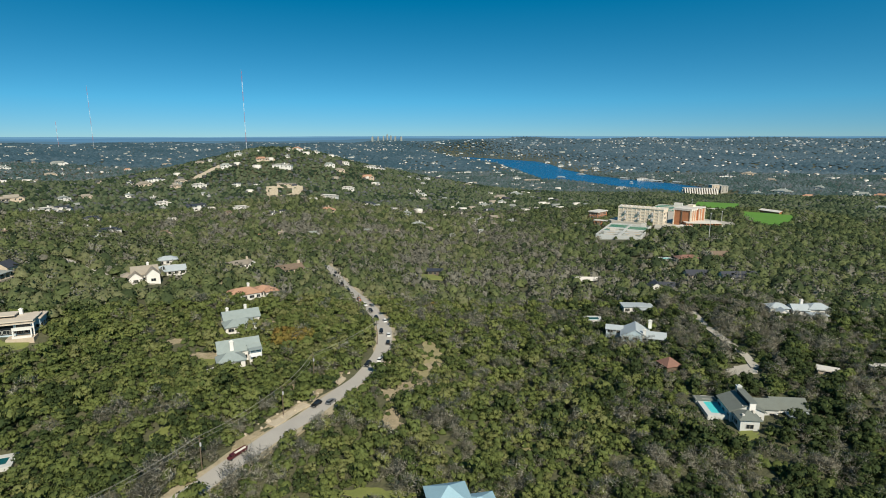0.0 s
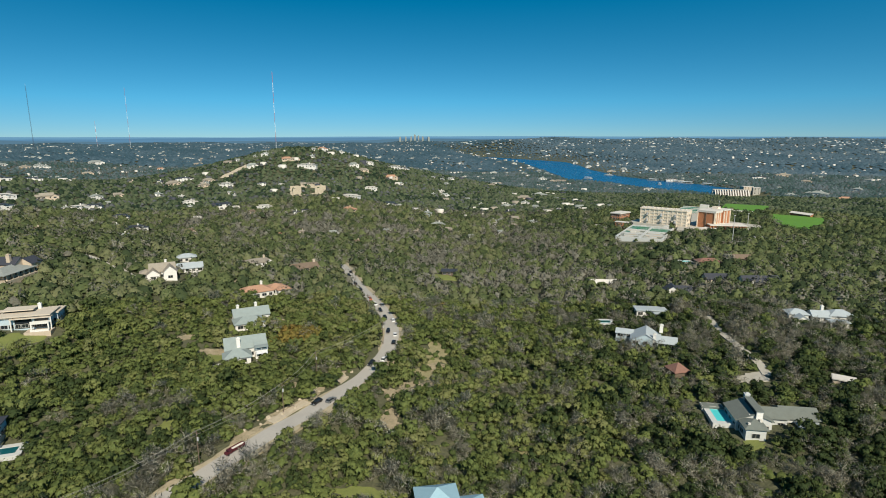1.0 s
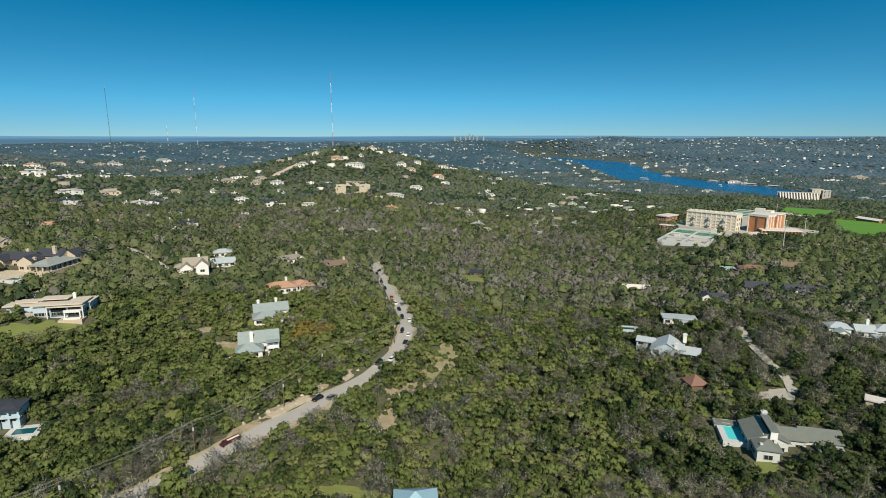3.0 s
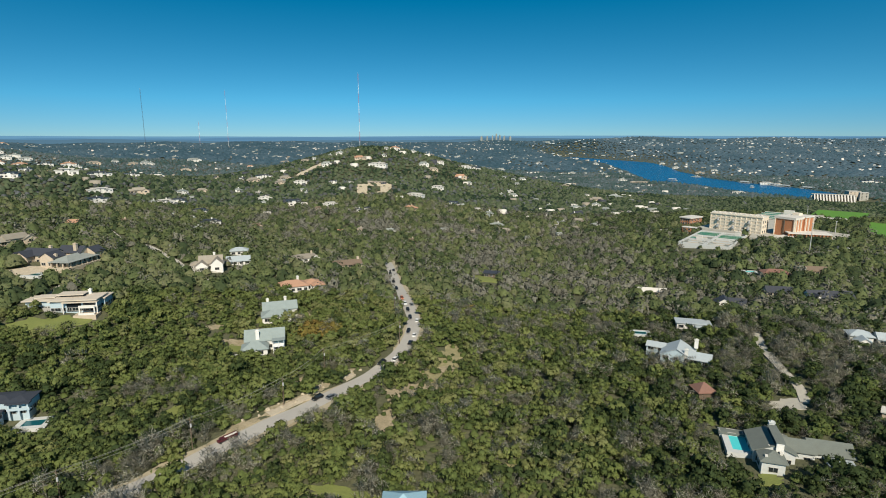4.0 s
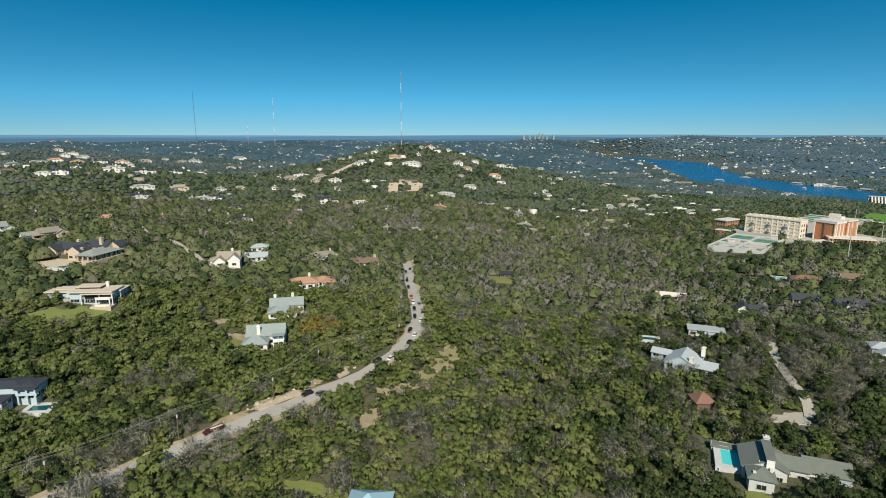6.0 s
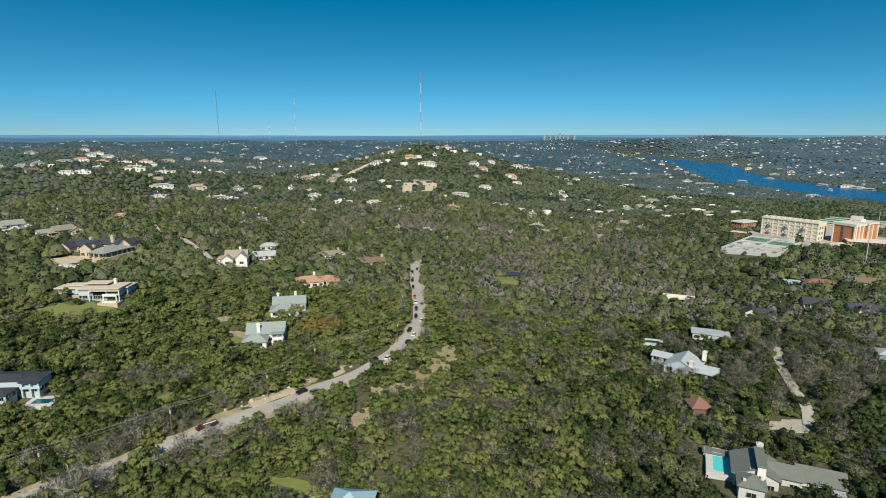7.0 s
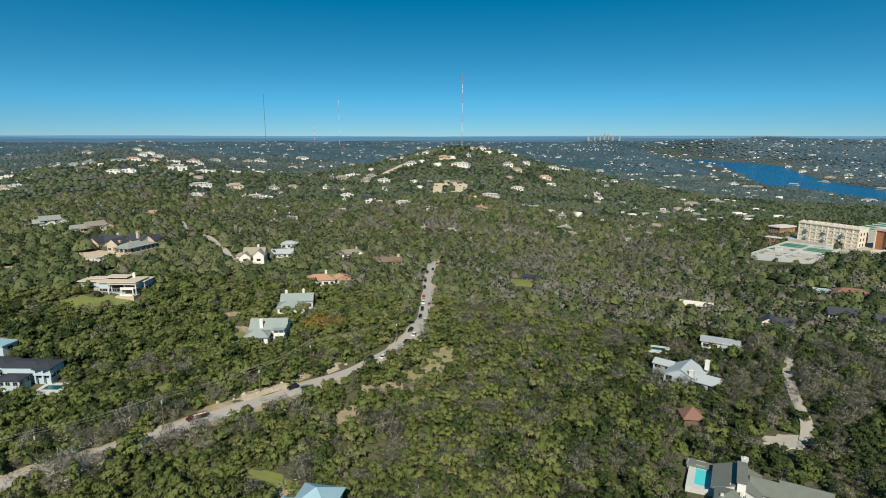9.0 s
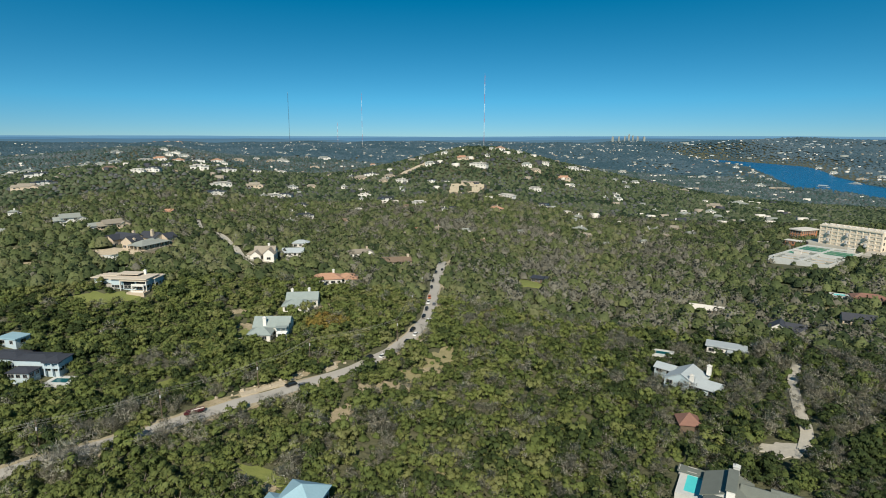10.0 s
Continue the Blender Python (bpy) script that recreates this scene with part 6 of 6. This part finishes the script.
def leafless(x, y):
    """How likely a tree is to be leafless."""
    p = 0.07 + 0.36 * smooth(fractal(x, y, 38, 3), 0.45, 0.85)
    p = np.where((x > -15) & (y < 520), p + 0.13, p)
    p = np.where((x < -30) & (y < 300), p * 0.3, p)
    patchy = smooth(fractal(x, y, 62, 31), 0.40, 0.66)
    p = p + 0.75 * patchy * np.exp(-((y - 605 + 0.12 * x) / 58) ** 2) * (x > -330) * (x < 110)
    p = p + 0.55 * patchy * np.exp(-(((x + 45) / 60) ** 2 + ((y - 490) / 50) ** 2))
    p = p + 0.38 * patchy * (x > -60) * (1 - smooth(x, 90, 150)) * smooth(y, 330, 380) * (1 - smooth(y, 560, 620))
    d = line_distance(x, y, ROAD)
    p = np.where((d < 18) & (y < 185), p + 0.6, p)
    p = p + 0.75 * np.exp(-(((x + 108) / 14) ** 2 + ((y - 180) / 10) ** 2))
    p = p + 0.42 * np.exp(-(((x - 152) / 36) ** 2 + ((y - 252) / 45) ** 2))
    p = p + 0.22 * smooth(fractal(x, y, 75, 33), 0.5, 0.72) * smooth(y, 340, 430) * (1 - smooth(x, 120, 220)) - 0.04 * smooth(y, 340, 430)
    p = p + 0.4 * np.exp(-(((x - 45) / 90) ** 2 + ((y - 775) / 60) ** 2))
    p = np.where((x > 110) & (y > 380), p * 0.6, p)
    return np.clip(p, 0, 0.9)


g = np.random.RandomState(11)
LEAFY_NEAR = [leafy(20 + k, 13 + k % 4, 225, 0.135) for k in range(8)]
TWIGGY_NEAR = [twiggy(40 + k, 440, 0.0125, 13) for k in range(6)]
LEAFY_MID = [tuft(60 + k, 40, 0.205) for k in range(8)]
TWIGGY_MID = [tuft(80 + k, 42, 0.17, 0.56) for k in range(6)]
LEAFY_FAR = [tuft(140 + k, 8, 0.34) for k in range(6)]
MOUNDS = [mound(100 + k) for k in range(6)]
LOW_MOUNDS = [mound(120 + k, 1) for k in range(4)]

x, y = scatter(118, 330, 4.35, seed=2)
keep = open_ground(x, y) & (fractal(x, y, 26, 9) > np.where(x < -30, 0.02, 0.10))
x, y = x[keep], y[keep]
size = g.uniform(1.9, 4.7, len(x)) * (0.85 + 0.4 * fractal(x, y, 60, 21))
tone = 0.25 + 0.5 * fractal(x, y, 90, 5) + g.uniform(-0.42, 0.42, len(x))
# darker junipers scattered at random, more to the right
dark = g.uniform(0, 1, len(x)) < 0.20 + 0.34 * smooth(x, 20, 110)
tone = np.where(dark, 0.2 * g.uniform(0, 1, len(x)), tone + np.where(x < 10, 0.14, 0.08))
# tone lowered rightwards; front corners lowered further to imitate lens vignetting
tone = np.clip(tone - 0.3 * smooth(x, 25, 120) - 0.35 * smooth(-x, 55, 110) * (1 - smooth(y, 150, 215)) - 0.4 * smooth(x, 90, 140) * (1 - smooth(y, 200, 280)), 0, 1)
bare = g.uniform(0, 1, len(x)) < leafless(x, y)
size = np.where(bare & (line_distance(x, y, ROAD) < 14) & (y < 190), size * 1.12, size)
rust = (~bare) & ((((x + 74) / 13) ** 2 + ((y - 246) / 12) ** 2 < g.uniform(0.1, 1.3, len(x))) | (((x - 86) / 5) ** 2 + ((y - 258) / 6) ** 2 < 1) | (g.uniform(0, 1, len(x)) < 0.003))
# the trees that stand singly in front
front = np.argsort(y + 0.15 * np.abs(x - 20))
single = np.zeros(len(x), bool)
single[[k for k in front if -70 < x[k] < 120][:300]] = True


def lone_tree(kind, k):
    """A tree with a forked, tapered trunk and its crown."""
    bm = bmesh.new()
    gg = random.Random(k)
    bar(bm, (0, 0, -0.12), (0.03, 0.02, 0.42), 0.07, 7, 0.045)
    for q in range(5):
        a = q * 1.257 + gg.uniform(-0.3, 0.3)
        e = (0.42 * math.cos(a), 0.42 * math.sin(a), gg.uniform(0.7, 0.95))
        bar(bm, (0.03, 0.02, 0.36), e, 0.038, 5, 0.014)
    me = bpy.data.meshes.new("trunk")
    bm.to_mesh(me), bm.free()
    me.materials.append(BARK)
    if kind == "leafy":
        V, F, N, J = leafy(200 + k, 16, 460, 0.105)
        cm = arrays_mesh("crown", V, F, OAK, J + (0.1, 0.3, 0.45, 0.55, 0.7, 0.25)[k % 6])
        ob = empty("evergreen_tree", Matrix(), "dense dark olive evergreen tree", "tree", "trees in front")
    else:
        V, F, N, J = twiggy(300 + k, 760, 0.0100, 12)
        cm = arrays_mesh("crown", V, F, BARE, J + (0.15, 0.5, 0.85)[k % 3])
        ob = empty("leafless_tree", Matrix(), "leafless grey tree with fine bare twigs", "tree", "leafless trees in front")
    cm.polygons.foreach_set("use_smooth", np.ones(len(cm.polygons), dtype=bool))
    cm.normals_split_custom_set_from_vertices(N)
    again("trunk", me, ob, Matrix())
    again("crown", cm, ob, Matrix())
    return ob


stock = {"leafy": [lone_tree("leafy", k) for k in range(6)], "bare": [lone_tree("bare", k) for k in range(3)]}
used = set()
for k in np.where(single)[0]:
    kind = stock["bare" if bare[k] else "leafy"]
    ob = kind[int(g.randint(len(kind)))]
    m = pose(x[k], y[k], gz(x[k], y[k]), 0, 0, float(g.uniform(0, 360))) @ Matrix.Diagonal((size[k], size[k], size[k] * g.uniform(0.95, 1.35), 1))
    if ob.name in used:
        copy_thing(ob, m @ Matrix.Diagonal((*ob.scale, 1)).inverted())
    else:
        ob.matrix_basis = m
        used.add(ob.name)

for k, (u, v, s) in enumerate(((-189, 212, 3.6), (-198, 213, 3.0), (-80, 214, 2.4), (-160, 146, 3.2))):
    copy_thing(stock["leafy"][k % 6], pose(u, v, gz(u, v), 0, 0, 70 * k) @ Matrix.Scale(s, 4) @ Matrix.Diagonal((*stock["leafy"][k % 6].scale, 1)).inverted())
e, b, r = ~bare & ~rust & ~single, bare & ~single, rust & ~single
grove("evergreen_woods", LEAFY_NEAR, x[e], y[e], size[e], tone[e], OAK, "dense olive green oak and juniper woods", tall=1.12)
grove("leafless_woods", TWIGGY_NEAR, x[b], y[b], size[b] * 1.12, tone[b], BARE, "leafless grey winter trees among evergreens", tall=1.15)
grove("rust_woods", LEAFY_NEAR, x[r], y[r], size[r], tone[r], RUST, "trees with yellow and rust coloured leaves", tall=1.1)
# thin brush on the floor of the near woods
x, y = scatter(118, 320, 4.1, seed=33)
keep = open_ground(x, y, False) & (open_ground(x, y) | (g.uniform(0, 1, len(x)) < 0.6))
x, y = x[keep], y[keep]
# brush leaf tone kept dark to stand in for shade between crowns
grove("undergrowth", LEAFY_FAR, x, y, g.uniform(1.0, 2.3, len(x)), g.uniform(0, 0.3, len(x)), OAK, "low evergreen brush under the trees")

x, y = scatter(330, 820, 5.9, seed=4)
keep = open_ground(x, y) & (fractal(x, y, 40, 9) > 0.10)
x, y = x[keep], y[keep]
size = g.uniform(3.4, 5.9, len(x))
tone = np.clip(0.32 + 0.5 * fractal(x, y, 140, 6) + g.uniform(-0.42, 0.42, len(x)) - 0.3 * smooth(x, 30, 150), 0, 1)
tone = np.where(g.uniform(0, 1, len(x)) < 0.26, 0.25 * g.uniform(0, 1, len(x)), np.minimum(tone, 0.8))
# low growth before the settling tank
size = size * (1 - 0.68 * np.exp(-(((x - 160) / 36) ** 2 + ((y - 500) / 20) ** 2)))
bare = g.uniform(0, 1, len(x)) < leafless(x, y)
grove("evergreen_woods", LEAFY_MID, x[~bare], y[~bare], size[~bare], tone[~bare], MIDLEAF, "evergreen woods over the lower slopes", tall=1.05)
grove("leafless_woods", TWIGGY_MID, x[bare], y[bare], size[bare] * 1.1, tone[bare], HILLBARE, "leafless grey woods over the lower slopes", tall=1.1)

x, y = scatter(820, 1400, 7.0, seed=6)
keep = open_ground(x, y)
x, y = x[keep], y[keep]
size = g.uniform(2.5, 4.6, len(x))
tone = np.clip(0.1 + 0.6 * fractal(x, y, 120, 8) + g.uniform(-0.5, 0.5, len(x)), 0, 1)
bare = g.uniform(0, 1, len(x)) < leafless(x, y) * 0.6
grove("hill_evergreen_woods", MOUNDS, x[~bare], y[~bare], size[~bare], tone[~bare], HILLLEAF, "evergreen woods over the middle hills", tall=1.0)
grove("hill_leafless_woods", MOUNDS, x[bare], y[bare], size[bare], tone[bare], HAZEBARE, "haze-tinted leafless woods over the middle hills", tall=0.9)

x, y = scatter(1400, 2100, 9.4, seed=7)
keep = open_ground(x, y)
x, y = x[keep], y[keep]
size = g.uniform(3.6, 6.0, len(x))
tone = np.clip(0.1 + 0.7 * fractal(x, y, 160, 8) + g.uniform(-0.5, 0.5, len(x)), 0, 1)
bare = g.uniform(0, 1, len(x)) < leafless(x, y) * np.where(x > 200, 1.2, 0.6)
grove("far_evergreen_woods", LOW_MOUNDS, x[~bare], y[~bare], size[~bare], tone[~bare], HAZELEAF, "haze-tinted evergreen woods over the far hills", tall=0.95)
grove("far_leafless_woods", LOW_MOUNDS, x[bare], y[bare], size[bare], tone[bare], HAZEBARE, "haze-tinted leafless woods over the far hills", tall=0.8)

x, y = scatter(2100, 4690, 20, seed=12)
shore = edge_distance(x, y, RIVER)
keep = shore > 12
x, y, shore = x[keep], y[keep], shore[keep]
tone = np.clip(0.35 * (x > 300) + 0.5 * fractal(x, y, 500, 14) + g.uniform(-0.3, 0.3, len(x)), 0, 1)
grove("distant_woods", LOW_MOUNDS, x, y, g.uniform(9, 16, len(x)) * (0.4 + 0.6 * smooth(shore, 20, 260)), tone, DISTANT, "wooded country reaching to the skyline, haze painted into its colour", tall=0.55)

# woods under, behind and beside the view
x, y = scatter(3, 118, 5.4, a0=-180, a1=180, seed=16)
keep = open_ground(x, y)
x, y = x[keep], y[keep]
size = g.uniform(2.6, 4.4, len(x))
bare = g.uniform(0, 1, len(x)) < 0.15
grove("evergreen_woods", LEAFY_MID, x[~bare], y[~bare], size[~bare], g.uniform(0, 1, (~bare).sum()), OAK, "evergreen woods under the viewpoint", tall=1.1)
grove("leafless_woods", TWIGGY_MID, x[bare], y[bare], size[bare], g.uniform(0, 1, bare.sum()), BARE, "leafless trees under the viewpoint", tall=1.1)
x, y = scatter(118, 320, 8.5, a0=42, a1=294, seed=15)
grove("evergreen_woods", LEAFY_FAR, x, y, g.uniform(3.2, 5.5, len(x)), g.uniform(0, 1, len(x)), OAK, "evergreen woods behind the viewpoint", tall=1.05)
x, y = scatter(320, 900, 17, a0=42, a1=294, seed=17)
grove("woods_around", LOW_MOUNDS, x, y, g.uniform(5, 8.5, len(x)), g.uniform(0, 1, len(x)), OAK, "evergreen woods around the viewpoint")
